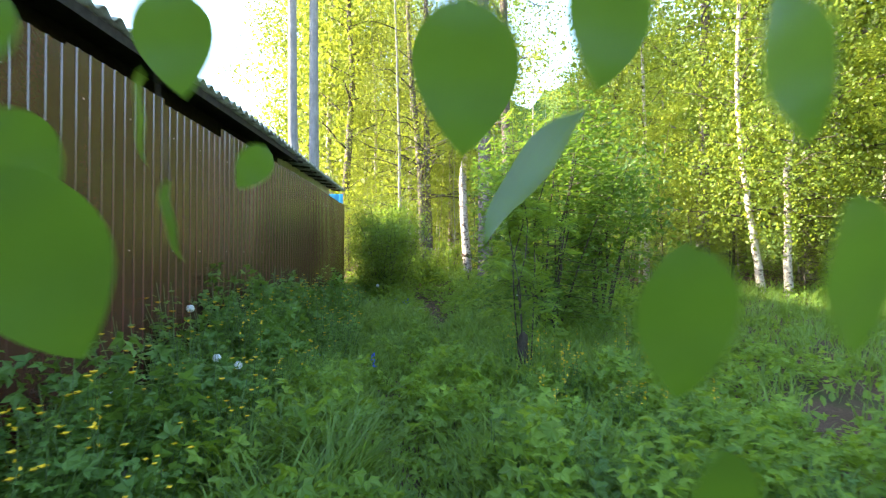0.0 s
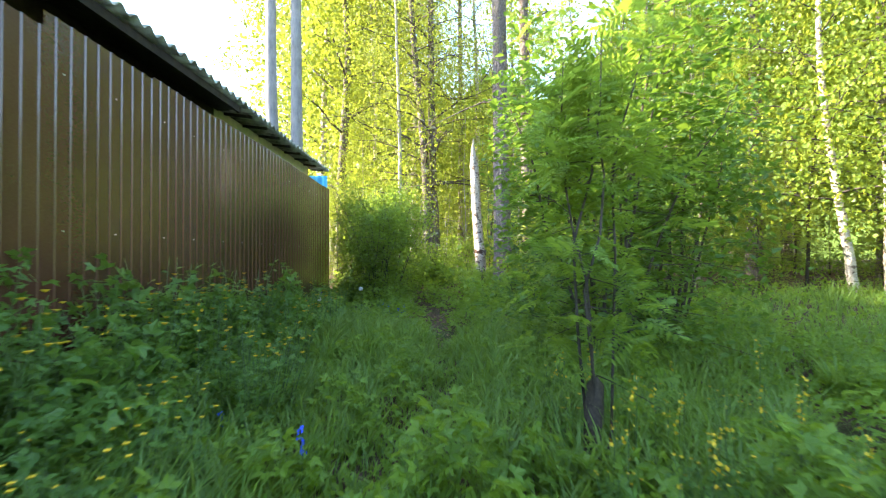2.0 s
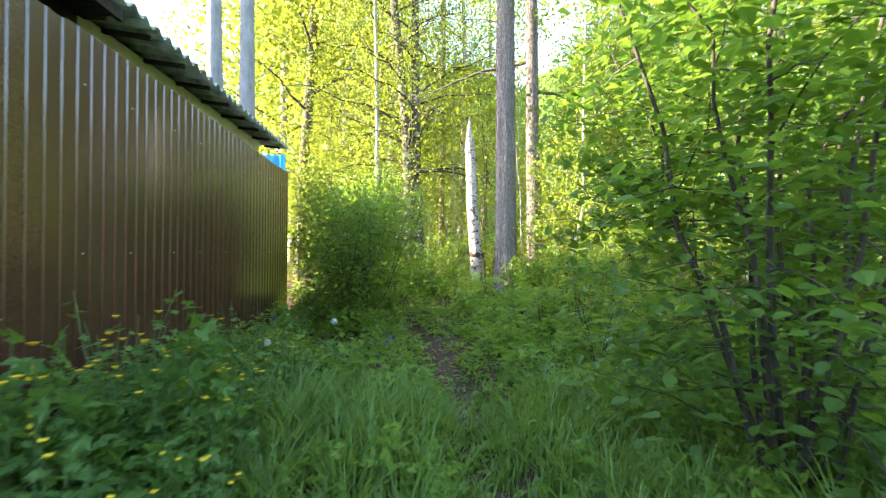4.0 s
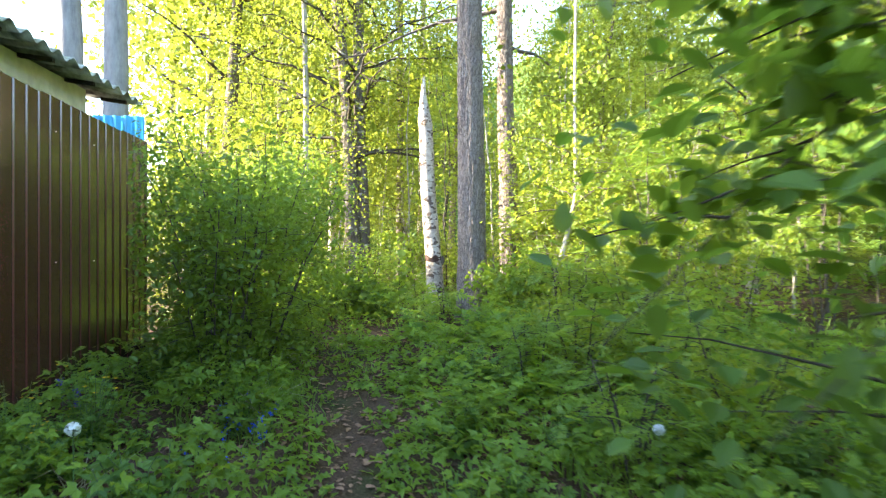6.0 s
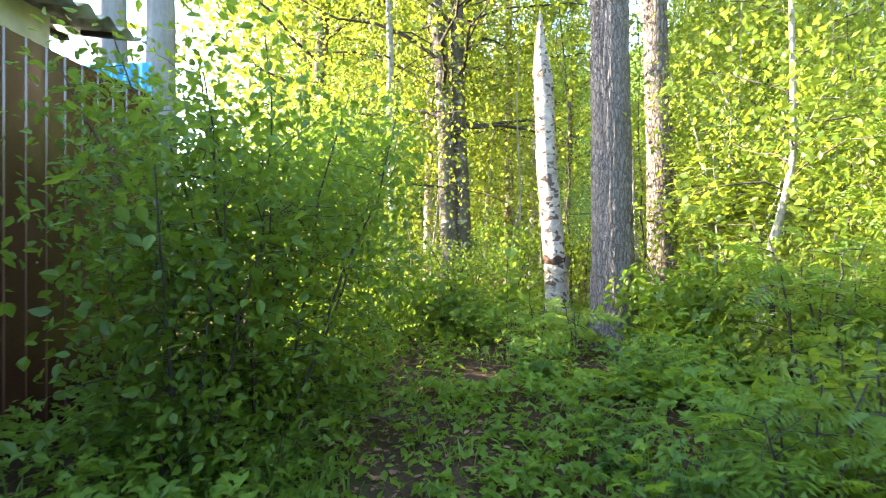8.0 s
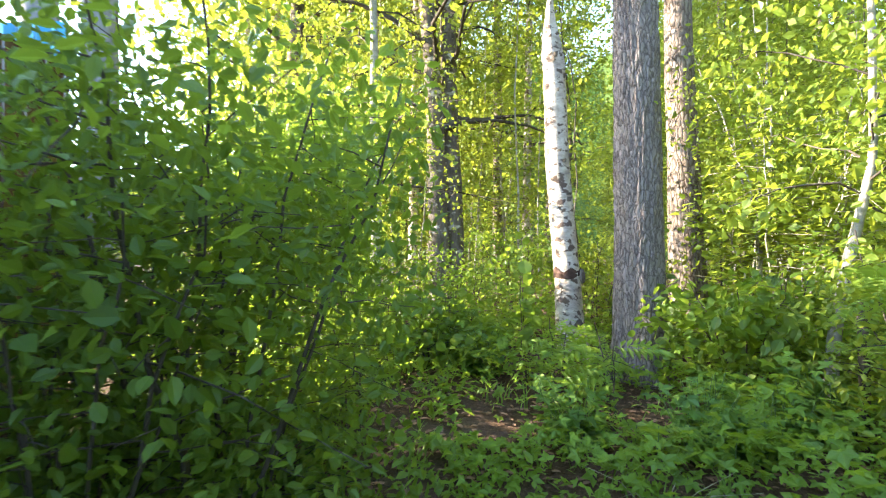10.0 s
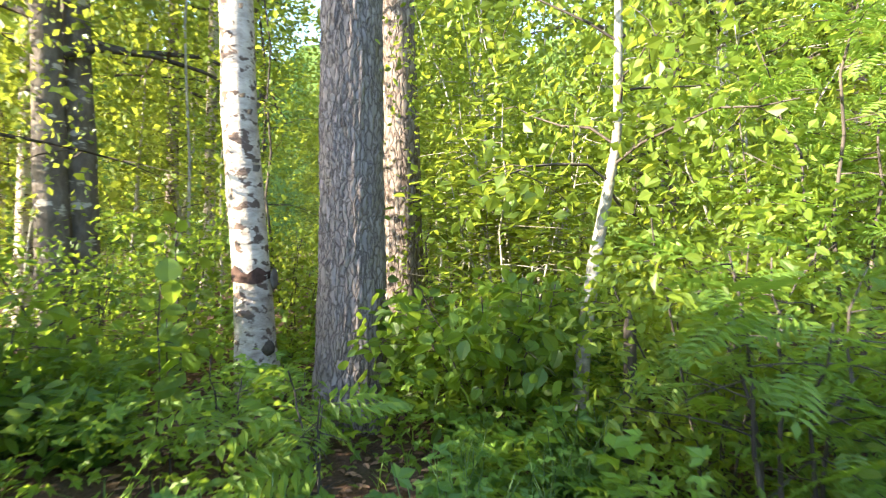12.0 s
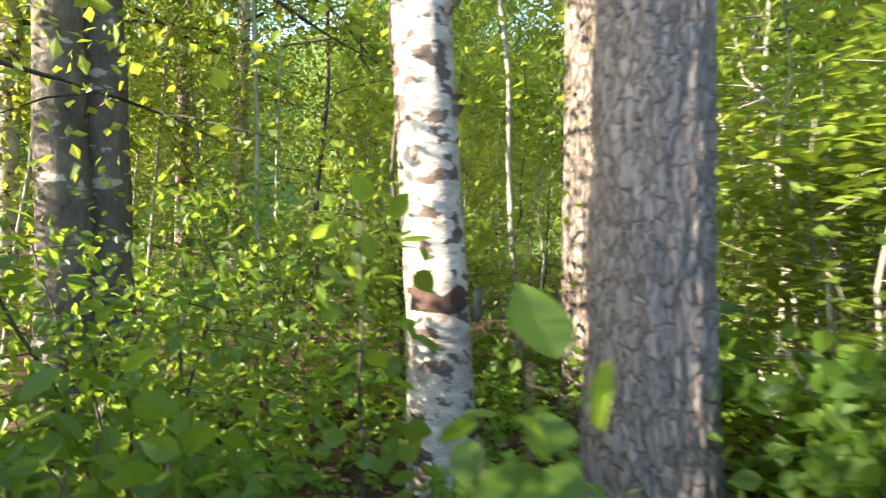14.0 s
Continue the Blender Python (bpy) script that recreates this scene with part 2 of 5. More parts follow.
def leaf_mats(centres, sizes, up=0.5, r=rng, droop=0.0):
    """Poses for leaves: y runs along the leaf, z is its face; up: how far the faces turn to the sky."""
    n = len(centres)
    nz = r.normal(size=(n, 3))
    nz /= np.linalg.norm(nz, axis=1)[:, None] + 1e-9
    nz = nz * (1 - up) + np.array([0, 0, 1.0]) * up
    nz /= np.linalg.norm(nz, axis=1)[:, None] + 1e-9
    d = r.normal(size=(n, 3)) + np.array([0, 0, -droop])
    y = d - (d * nz).sum(1)[:, None] * nz
    y /= np.linalg.norm(y, axis=1)[:, None] + 1e-9
    x = np.cross(y, nz)
    m = np.stack([x, y, nz], axis=2) * np.asarray(sizes).reshape(-1, 1, 1)
    return np.concatenate([m, np.asarray(centres)[:, :, None]], axis=2)


# leaf shapes, one unit long
FAR_LEAF = ([(0, -0.5, 0), (0.36, 0, 0.08), (0, 0.5, 0), (-0.36, 0, 0.08)], [(0, 1, 2, 3)])
OVATE = ([(0, 0, 0), (0.24, 0.2, 0.05), (0.33, 0.45, 0.06), (0.2, 0.78, 0.0), (0, 1.0, -0.10), (-0.2, 0.78, 0.0), (-0.33, 0.45, 0.06), (-0.24, 0.2, 0.05), (0, 0.45, -0.03)],
         [(0, 1, 8), (1, 2, 8), (2, 3, 8), (3, 4, 8), (4, 5, 8), (5, 6, 8), (6, 7, 8), (7, 0, 8)])


def lobed_leaf():
    """A leaf of five toothed lobes."""
    out = [(0, 0, 0)]
    for k in range(5):
        a = radians(-120 + 60 * k)
        for da, r in ((-22, 0.45), (0, 0.88 if k != 2 else 1.0), (20, 0.5)):
            b = a + radians(da)
            out.append((math.sin(b) * r * 0.6, 0.25 + math.cos(b) * r * 0.6, -0.12 * r * r + 0.05 * math.cos(da)))
    n = len(out) - 1
    c = len(out)
    out.append((0, 0.25, 0))
    return out, [(1 + i, 1 + (i + 1) % n, c) for i in range(n - 1)] + [(n, 0, c), (0, 1, c)]


LOBED = lobed_leaf()


def pinnate(pairs=6, w=0.11, length=0.34):
    """A compound leaf: narrow leaflets in pairs along a stalk."""
    v, f = [(-0.008, 0, 0), (0.008, 0, 0), (0.004, 1, -0.22), (-0.004, 1, -0.22)], [(0, 1, 2, 3)]
    def leaflet(y, side, ln):
        z = -0.22 * y * y
        if side == 0:
            a = [(0, y, z), (w * 0.6, y + ln * 0.45, z - 0.03), (0, y + ln, z - 0.08), (-w * 0.6, y + ln * 0.45, z - 0.03)]
        else:
            a = [(0, y, z), (side * ln * 0.45, y + ln * 0.18 - w * 0.5, z + 0.02), (side * ln, y + ln * 0.35, z - 0.06), (side * ln * 0.5, y + ln * 0.25 + w * 0.5, z + 0.01)]
        k = len(v)
        v.extend(a)
        f.append((k, k + 1, k + 2, k + 3))
    for i in range(pairs):
        y = 0.18 + 0.72 * i / (pairs - 1)
        ln = length * (0.8 + 0.35 * math.sin(math.pi * (i + 0.7) / pairs))
        leaflet(y, 1, ln)
        leaflet(y, -1, ln)
    leaflet(0.95, 0, length)
    return v, f


ROWAN_LEAF = pinnate()
TRIO = ([(0, 0.30, 0.0), (0.22, 0.60, 0.04), (0, 1.0, -0.10), (-0.22, 0.60, 0.04), (0.30, 0.22, 0.05), (0.58, 0.52, -0.07), (0.20, 0.58, 0.0), (-0.30, 0.22, 0.05), (-0.58, 0.52, -0.07), (-0.20, 0.58, 0.0)],
        [(0, 1, 2), (0, 2, 3), (0, 4, 5), (0, 5, 6), (0, 8, 7), (0, 9, 8)])
SHAPES = {"trio": TRIO, "far": FAR_LEAF, "ovate": OVATE, "lobed": LOBED, "pinnate": ROWAN_LEAF}


# ---------------- woody plants ----------------
def curve_between(a, b, n, wobble, r, sag=0.0):
    a, b = np.asarray(a, float), np.asarray(b, float)
    t = np.linspace(0, 1, n)[:, None]
    p = a + (b - a) * t
    w = np.cumsum(r.normal(size=(n, 3)), axis=0) * wobble
    w -= w[0] + (w[-1] - w[0]) * t
    p = p + w
    p[:, 2] -= sag * (t[:, 0] ** 2) * np.linalg.norm(b - a)
    return p


def along(pts, t):
    i = min(int(t * (len(pts) - 1)), len(pts) - 2)
    return pts[i] + (pts[i + 1] - pts[i]) * (t * (len(pts) - 1) - i)


def tree_parts(r, trunk_pts, radii, limbs, crown_from, reach, leaves, leaf_size, shape="far", rise=0.4, sag=0.2,
               sides=8, cloud=0.22, up=0.35, twigs=3, tall_taper=0.7, droop=0.0, keep=None):
    """Meshes of trunk, limbs and leaves."""
    tr, li, le = Build(), Build(), Build()
    trunk_pts = np.asarray(trunk_pts, float)
    tr.tube(trunk_pts, radii, sides)
    spots, top = [], len(trunk_pts) - 1
    for k in range(limbs):
        t = crown_from + (1 - crown_from) * ((k + r.random()) / limbs) ** 0.9
        base = along(trunk_pts, min(t, 0.985))
        a = k * 2.4 + r.random() * 0.9
        rel = (t - crown_from) / (1 - crown_from + 1e-6)
        ln = reach * (1 - tall_taper * rel) * (0.7 + 0.5 * r.random())
        tip = base + np.array([math.cos(a) * ln, math.sin(a) * ln, ln * (rise + 0.5 * rel + 0.2 * r.normal())])
        pts = curve_between(base, tip, 6, 0.03 * ln, r, sag)
        rad0 = max(0.004, 0.35 * radii[min(int(t * top), top)])
        rad0 = min(rad0, 0.02 * ln + 0.006)
        li.tube(pts, np.linspace(rad0, 0.003, 6), 4)
        for q in range(twigs):
            s = 0.3 + 0.65 * r.random()
            b = along(pts, s)
            d = r.normal(size=3) * (1, 1, 0.5)
            e = b + d / np.linalg.norm(d) * ln * 0.4 * (0.6 + 0.6 * r.random())
            tw = curve_between(b, e, 4, 0.02 * ln, r, sag)
            li.tube(tw, (rad0 * 0.4, rad0 * 0.3, 0.003, 0.002), 3)
            spots += [along(tw, x) for x in (0.35, 0.7, 1.0 - 1e-6)]
        spots += [along(pts, x) for x in (0.45, 0.6, 0.75, 0.9, 0.999)]
    spots = np.array(spots)
    c = spots[r.integers(0, len(spots), leaves)] + r.normal(size=(leaves, 3)) * cloud * (1, 1, 0.75)
    if droop:
        c[:, 2] -= r.random(leaves) * droop
    if keep is not None:
        c = c[keep(c)]
    le.many(*SHAPES[shape], leaf_mats(c, leaf_size * (0.65 + 0.6 * r.random(len(c))), up, r, 0.6))
    return tr, li, le


def tree_thing(name, label, category, group, parts, bark_mat, leaf_mat, at, limb_mat=None):
    t = thing(name, label, category, group, at)
    part("trunk", parts[0].mesh("trunk", bark_mat), t)
    if parts[1].f:
        part("branchwork", parts[1].mesh("branchwork", limb_mat or (SHRUB_BARK if bark_mat in (THIN_BARK, BIRCH_BARK, PINE_BARK, OLD_BIRCH) else bark_mat)), t)["kind"] = "stuff"
    if parts[2].f:
        part("foliage", parts[2].mesh("foliage", leaf_mat, False), t)["kind"] = "stuff"
    return t


def trunk_line(points, n, wobble, r):
    """Points along a bent line through the given ones."""
    pts = np.asarray(points, float)
    seg = np.linspace(0, len(pts) - 1, n)
    out = np.array([along(pts, s / (len(pts) - 1)) if s < len(pts) - 1 else pts[-1] for s in seg])
    out[:, :2] += np.stack([np.convolve(r.normal(size=n + 4), np.ones(5) / 5, "valid") for _ in range(2)], 1) * wobble
    return out


# ---------------- ground ----------------
def ground_material():
    m, t, p = material("forest_soil")
    vec = coords(t)
    fine, mid, big = noise_tex(t, vec, 55, 6, 0.75), noise_tex(t, vec, 9, 5), noise_tex(t, vec, 0.8, 3)
    soil = ramp(t, fine, [(0.3, (0.045, 0.028, 0.020)), (0.55, (0.13, 0.080, 0.056)), (0.75, (0.27, 0.175, 0.125))])
    moss = ramp(t, mid, [(0.3, (0.02, 0.04, 0.01)), (0.7, (0.06, 0.10, 0.025))])
    mask = ramp(t, big, [(0.54, (0, 0, 0)), (0.68, (0.8, 0.8, 0.8))])
    t.links.new(mixc(t, mask, soil, moss), p.inputs["Base Color"])
    p.inputs["Roughness"].default_value, p.inputs["Specular IOR Level"].default_value = 0.95, 0.1
    bump(t, p, fine, 0.8, 0.03)
    return m


def make_ground():
    def axis(lo, hi, step, far):
        core = list(np.arange(lo, hi + 1e-6, step))
        out, d = [], step
        v = hi
        while v < far:
            d *= 1.35
            v += d
            out.append(v)
        left, d, v = [], step, lo
        while v > -far:
            d *= 1.35
            v -= d
            left.append(v)
        return np.array(left[::-1] + core + out)
    xs, ys = axis(-5, 9, 0.12, 900), axis(-4, 19, 0.12, 900)
    v = [(x, y, ground_z(x, y)) for y in ys for x in xs]
    w = len(xs)
    f = [(j * w + i, j * w + i + 1, (j + 1) * w + i + 1, (j + 1) * w + i) for j in range(len(ys) - 1) for i in range(w - 1)]
    b = Build()
    b.add(v, f)
    g = part("ground", b.mesh("ground", ground_material()))
    tagged(g, "dark brown forest soil with a narrow trodden path", "ground", kind="structure")


make_ground()

# ---------------- fence ----------------
FX = -1.75
RIB, SHEET, FENCE_END = 0.1283, 1.155, 13.1


def box(b, lo, hi):
    (x0, y0, z0), (x1, y1, z1) = lo, hi
    b.add([(x0, y0, z0), (x1, y0, z0), (x1, y1, z0), (x0, y1, z0), (x0, y0, z1), (x1, y0, z1), (x1, y1, z1), (x0, y1, z1)],
          [(3, 2, 1, 0), (4, 5, 6, 7), (0, 1, 5, 4), (1, 2, 6, 5), (2, 3, 7, 6), (3, 0, 4, 7)])


def make_fence():
    fence = thing("fence", "glossy brown profiled steel fence with stepped tops beside a shed", "fence")
    r = random.Random(4)
    y0 = 5.68 - 7 * SHEET
    k = 0
    while y0 < FENCE_END - 0.02:
        y1 = min(y0 + SHEET, FENCE_END)
        ridge, prof = RIB, []
        n = int(round((y1 - y0) / ridge))
        for i in range(n + 1):
            y = y0 + i * ridge
            for dy, dx in ((0, 0), (0.090, 0), (0.0965, 0.0085), (0.120, 0.0085)):
                if y + dy <= y1 + 0.03:
                    prof.append((y + dy, dx))
        # the sheets run a little out of level, so that their tops step where they meet
        za = {6: 2.40, 7: 2.47, 8: 2.47, 9: 2.455}.get(k, 2.45 + r.uniform(-0.015, 0.015))
        zb = {6: 2.375, 7: 2.445, 8: 2.44}.get(k, za - 0.015)
        v, f = [], []
        zs = (-0.18, None)
        for y, dx in prof:
            s = (y - y0) / SHEET
            top = za + (zb - za) * s - (0.06 * smooth(9, 13, y))
            for z in zs:
                zz = top if z is None else z
                v.append((FX + dx + 0.0015 * (k % 2), y, zz))
        m = len(zs)
        for i in range(len(prof) - 1):
            for j in range(m - 1):
                f.append((i * m + j, (i + 1) * m + j, (i + 1) * m + j + 1, i * m + j + 1))
        b = Build()
        b.add(v, f)
        me = b.mesh("sheet", FENCE_METAL, False)
        s = part("sheet", me, fence)
        mod = s.modifiers.new("thick", "SOLIDIFY")
        mod.thickness, mod.offset = 0.0012, 1
        for row, z in enumerate((0.35, 1.2, 2.15)):
            for q in (1, 5):
                y = y0 + q * ridge + 0.035
                if y < y1:
                    c = Build()
                    ang = np.arange(6) * math.pi / 3
                    ring = [(FX + 0.001, y + 0.006 * math.cos(a), z + 0.006 * math.sin(a)) for a in ang]
                    ring2 = [(FX + 0.008, y + 0.004 * math.cos(a), z + 0.004 * math.sin(a)) for a in ang]
                    c.add(ring + ring2, [(i, (i + 1) % 6, 6 + (i + 1) % 6, 6 + i) for i in range(6)])
                    c.add(ring2, [(0, 1, 2, 3, 4, 5)])
                    part("screw", c.mesh("screw", SCREW), s)
        y0 += SHEET
        k += 1
    for z in (0.35, 1.2, 2.15):
        b = Build()
        box(b, (FX - 0.045, -2.3, z - 0.02), (FX - 0.004, FENCE_END - 0.02, z + 0.02))
        part("rail", b.mesh("rail", DARK_WOOD, False), fence)
    y = -2.3
    while y < FENCE_END:
        b = Build()
        yy = min(y, FENCE_END - 0.07)
        box(b, (FX - 0.106, yy, -0.4), (FX - 0.046, yy + 0.06, 2.36))
        part("post", b.mesh("post", DARK_WOOD, False), fence)
        y += 2.57


make_fence()


def make_shed():
    shed = thing("shed", "low shed with dark boards and wavy grey slate roof", "shed")
    ex, ez, rx, kx = -1.60, 2.69, -5.2, -2.35

    # past kx the unseen roof is steepened so that it shades the clearing
    def roof_z(x):
        return ez + (ex - max(x, kx)) * 0.12 + max(0, kx - x) * 0.46

    y_lo, y_hi, pitch = -3.0, 12.95, 0.175
    # rows of wavy slates from the eave to the ridge
    rows = 4
    cuts = [ex, kx, kx - 0.95, kx - 1.9, rx]
    sheet_w = pitch * 6
    y = y_lo
    while y < y_hi - 0.05:
        yb = min(y + sheet_w, y_hi)
        for row in range(rows):
            xa, xb = cuts[row] + (0.10 if row else 0), cuts[row + 1]
            za, zb = roof_z(cuts[row]) - (0.056 if row else 0) + 0.014 * row, roof_z(xb)
            ys = np.linspace(y, yb, max(5, int(round((yb - y) / pitch * 8)) + 1))
            v, f = [], []
            edge = 0.015 * math.sin(y * 5.0)
            for yy in ys:
                w = 0.026 * math.sin(2 * math.pi * (yy - y_lo) / pitch)
                v += [(xa + (edge - 0.12 * smooth(7.5, 12.9, yy) if row == 0 else 0), yy, za + w + 0.01), (xb, yy, zb + w + 0.01)]
            f = [(2 * i, 2 * i + 2, 2 * i + 3, 2 * i + 1) for i in range(len(ys) - 1)]
            b = Build()
            b.add(v, f)
            s = part("roof_slate", b.mesh("roof_slate", SLATE), shed)
            mod = s.modifiers.new("thick", "SOLIDIFY")
            mod.thickness, mod.offset = 0.008, 1
        y = yb
    # the far slope, added out of view behind the ridge
    b = Build()
    b.add([(rx, y_lo, roof_z(rx)), (rx, y_hi, roof_z(rx)), (-8.5, y_hi, 2.75), (-8.5, y_lo, 2.75)], [(0, 1, 2, 3)])
    far = part("roof_back", b.mesh("roof_back", SLATE, False), shed)
    far.modifiers.new("thick", "SOLIDIFY").thickness = 0.03
    # battens under the slates, dark soffit boards along the first part
    for x in (-2.2, -3.0, -3.9, -4.8):
        b = Build()
        z = roof_z(x) - 0.075
        box(b, (x - 0.03, y_lo + 0.1, z), (x + 0.03, y_hi - 0.1, z + 0.03))
        part("batten", b.mesh("batten", DARK_WOOD, False), shed)
    for i in range(2):
        b = Build()
        x = -1.68 - 0.145 * i
        z = roof_z(x) - 0.06
        box(b, (x - 0.135, y_lo, z), (x, 8.4 + 0.1 * (i % 2), z + 0.02))
        part("soffit_board", b.mesh("soffit_board", DARK_WOOD, False), shed)
    # dark strips under the bare slates past the soffit stand in for shadow grooves
    for i in range(8):
        b = Build()
        y = 8.75 + 0.57 * i
        x1 = ex - 0.06 - 0.12 * smooth(7.5, 12.9, y)
        b.add([(x, yy, roof_z(x) - 0.028 + dz) for x in (-1.998, x1) for yy in (y, y + 0.035) for dz in (-0.03, 0)],
              [(0, 1, 3, 2), (4, 6, 7, 5), (0, 4, 5, 1), (2, 3, 7, 6), (1, 5, 7, 3), (0, 2, 6, 4)])
        part("shadow_strip", b.mesh("shadow_strip", DARK_WOOD, False), shed)
    b = Build()
    box(b, (ex - 0.075, y_lo, ez - 0.10), (ex - 0.045, 8.35, ez - 0.03))
    part("fascia", b.mesh("fascia", DARK_WOOD, False), shed, "dark weathered eave board")
    for (ya, yb, mat, x, nm) in ((y_lo, 8.5, DARK_WOOD, -2.0, "wall"), (8.3, y_hi - 0.45, PALE_BOARD, -2.0, "wall")):
        b = Build()
        box(b, (x - 0.1, ya + 0.2, -0.3), (x, yb, roof_z(x) - 0.035))
        part(nm, b.mesh(nm, mat, False), shed, "pale board wall" if mat is PALE_BOARD else "dark board wall")
    for yy in (y_lo + 0.3, y_hi - 0.5):
        b = Build()
        zz = roof_z(-2.35) - 0.06
        b.add([(-2.12, yy, -0.3), (-8.3, yy, -0.3), (-8.3, yy, 2.7), (rx, yy, roof_z(rx) - 0.1), (-2.12, yy, zz - 0.03)], [(0, 1, 2, 3, 4)])
        g = part("gable", b.mesh("gable", DARK_WOOD, False), shed)
        mod = g.modifiers.new("thick", "SOLIDIFY")
        mod.thickness, mod.offset = 0.08, 0
    b = Build()
    box(b, (-8.4, y_lo + 0.3, -0.3), (-8.3, y_hi - 0.5, 2.7))
    part("wall", b.mesh("wall", DARK_WOOD, False), shed)


make_shed()

# blue sheet that closes the corner behind the fence
b = Build()
v, f = [], []
for i in range(29):
    x = -1.79 - 0.60 * i / 28
    for z in (0.0, 2.64):
        v.append((x, 13.17 + 0.012 * math.sin(i * 1.35), z))
f = [(2 * i, 2 * i + 2, 2 * i + 3, 2 * i + 1) for i in range(28)]
b.add(v, f)
s = part("plastic_sheet", b.mesh("plastic_sheet", BLUE_SHEET))
mod = s.modifiers.new("thick", "SOLIDIFY")
mod.thickness, mod.offset = 0.002, 0
tagged(s, "bright blue wavy plastic sheet standing behind the fence end", "plastic sheet")

# ---------------- the large trees ----------------
R = np.random.default_rng(11)


def flare(base_r, top_r, n, foot=0.35):
    t = np.linspace(0, 1, n)
    return base_r + (top_r - base_r) * t + base_r * foot * np.exp(-t * n * 0.9)


def crown_tree(name, label, at, points, r0, r1, bark_mat, leaf_mat, limbs=26, crown_from=0.35, reach=2.6, leaves=9000, size=0.09,
               shape="far", n=26, wobble=0.02, cloud=0.35, droop=0.5, sides=12, foot=0.3, rise=0.3, up=0.2, group="tall trees", keep=None, seed=1):
    r = np.random.default_rng(seed)
    x, y = at
    z = ground_z(x, y) - 0.1
    pts = trunk_line([(px - x, py - y, pz - z) for px, py, pz in points], n, wobble, r)
    parts = tree_parts(r, pts, flare(r0, r1, n, foot), limbs, crown_from, reach, leaves, size, shape, rise, 0.25, sides, cloud, up, 3, 0.6, droop, keep)
    return tree_thing(name, label, "tree", group, parts, bark_mat, leaf_mat, (x, y, z))


def pine_trunk():
    """The big trunk, with long ridged plates of bark as real relief."""
    b, n, sides = Build(), 380, 120
    zs = np.concatenate([np.linspace(0, 4.6, n), np.linspace(4.75, 21, 30)])
    verts = []
    for z in zs:
        rad = 0.200 - 0.0058 * z + 0.035 * math.exp(-z / 0.8) + 0.07 * math.exp(-z / 0.25)
        if z > 4.6:
            rad = max(0.05, rad)
        for j in range(sides):
            a = 2 * math.pi * j / sides
            u, w = math.cos(a), math.sin(a)
            root = 0.03 * math.exp(-z / 0.22) * math.cos(5 * a + 1)
            warp = 0.55 * noise.noise((u * 4, w * 4, z * 3.5))
            c = noise.voronoi((u * 6 + warp, w * 6 - warp, z * 3.4 + warp * 2), distance_metric="DISTANCE")[0]
            crack = min(1, (c[1] - c[0]) * 2.4)
            c2 = noise.voronoi((u * 1.7 + warp, w * 1.7, z * 1.6), distance_metric="DISTANCE")[0]
            crack2 = min(1, (c2[1] - c2[0]) * 5)
            d = -0.015 * (1 - crack) - 0.007 * (1 - crack2) + 0.004 * noise.noise((u * 14, w * 14, z * 7))
            rr = rad + root + (d if z < 6 else 0)
            verts.append((u * rr - 0.012 * (z - 1), w * rr, z))
    f = []
    for i in range(len(zs) - 1):
        for j in range(sides):
            k = (j + 1) % sides
            f.append((i * sides + j, i * sides + k, (i + 1) * sides + k, (i + 1) * sides + j))
    b.add(verts, f)
    return b


PX, PY = 1.84, 14.72
pz = ground_z(PX, PY) - 0.12
_, limbs_b, leaves_b = tree_parts(R, trunk_line([(0, 0, 0), (-0.2, 0, 21)], 24, 0.0, R), np.linspace(0.2, 0.05, 24), 30, 0.42, 2.6, 9000, 0.09,
                                  "far", 0.2, 0.2, 8, 0.4, 0.2, 3, 0.5, 0.3)
tree_thing("old_pine", "thick grey tree trunk with deeply cracked bark plates", "tree", "", (pine_trunk(), limbs_b, leaves_b), PINE_BARK, LEAF_BIRCH, (PX, PY, pz))


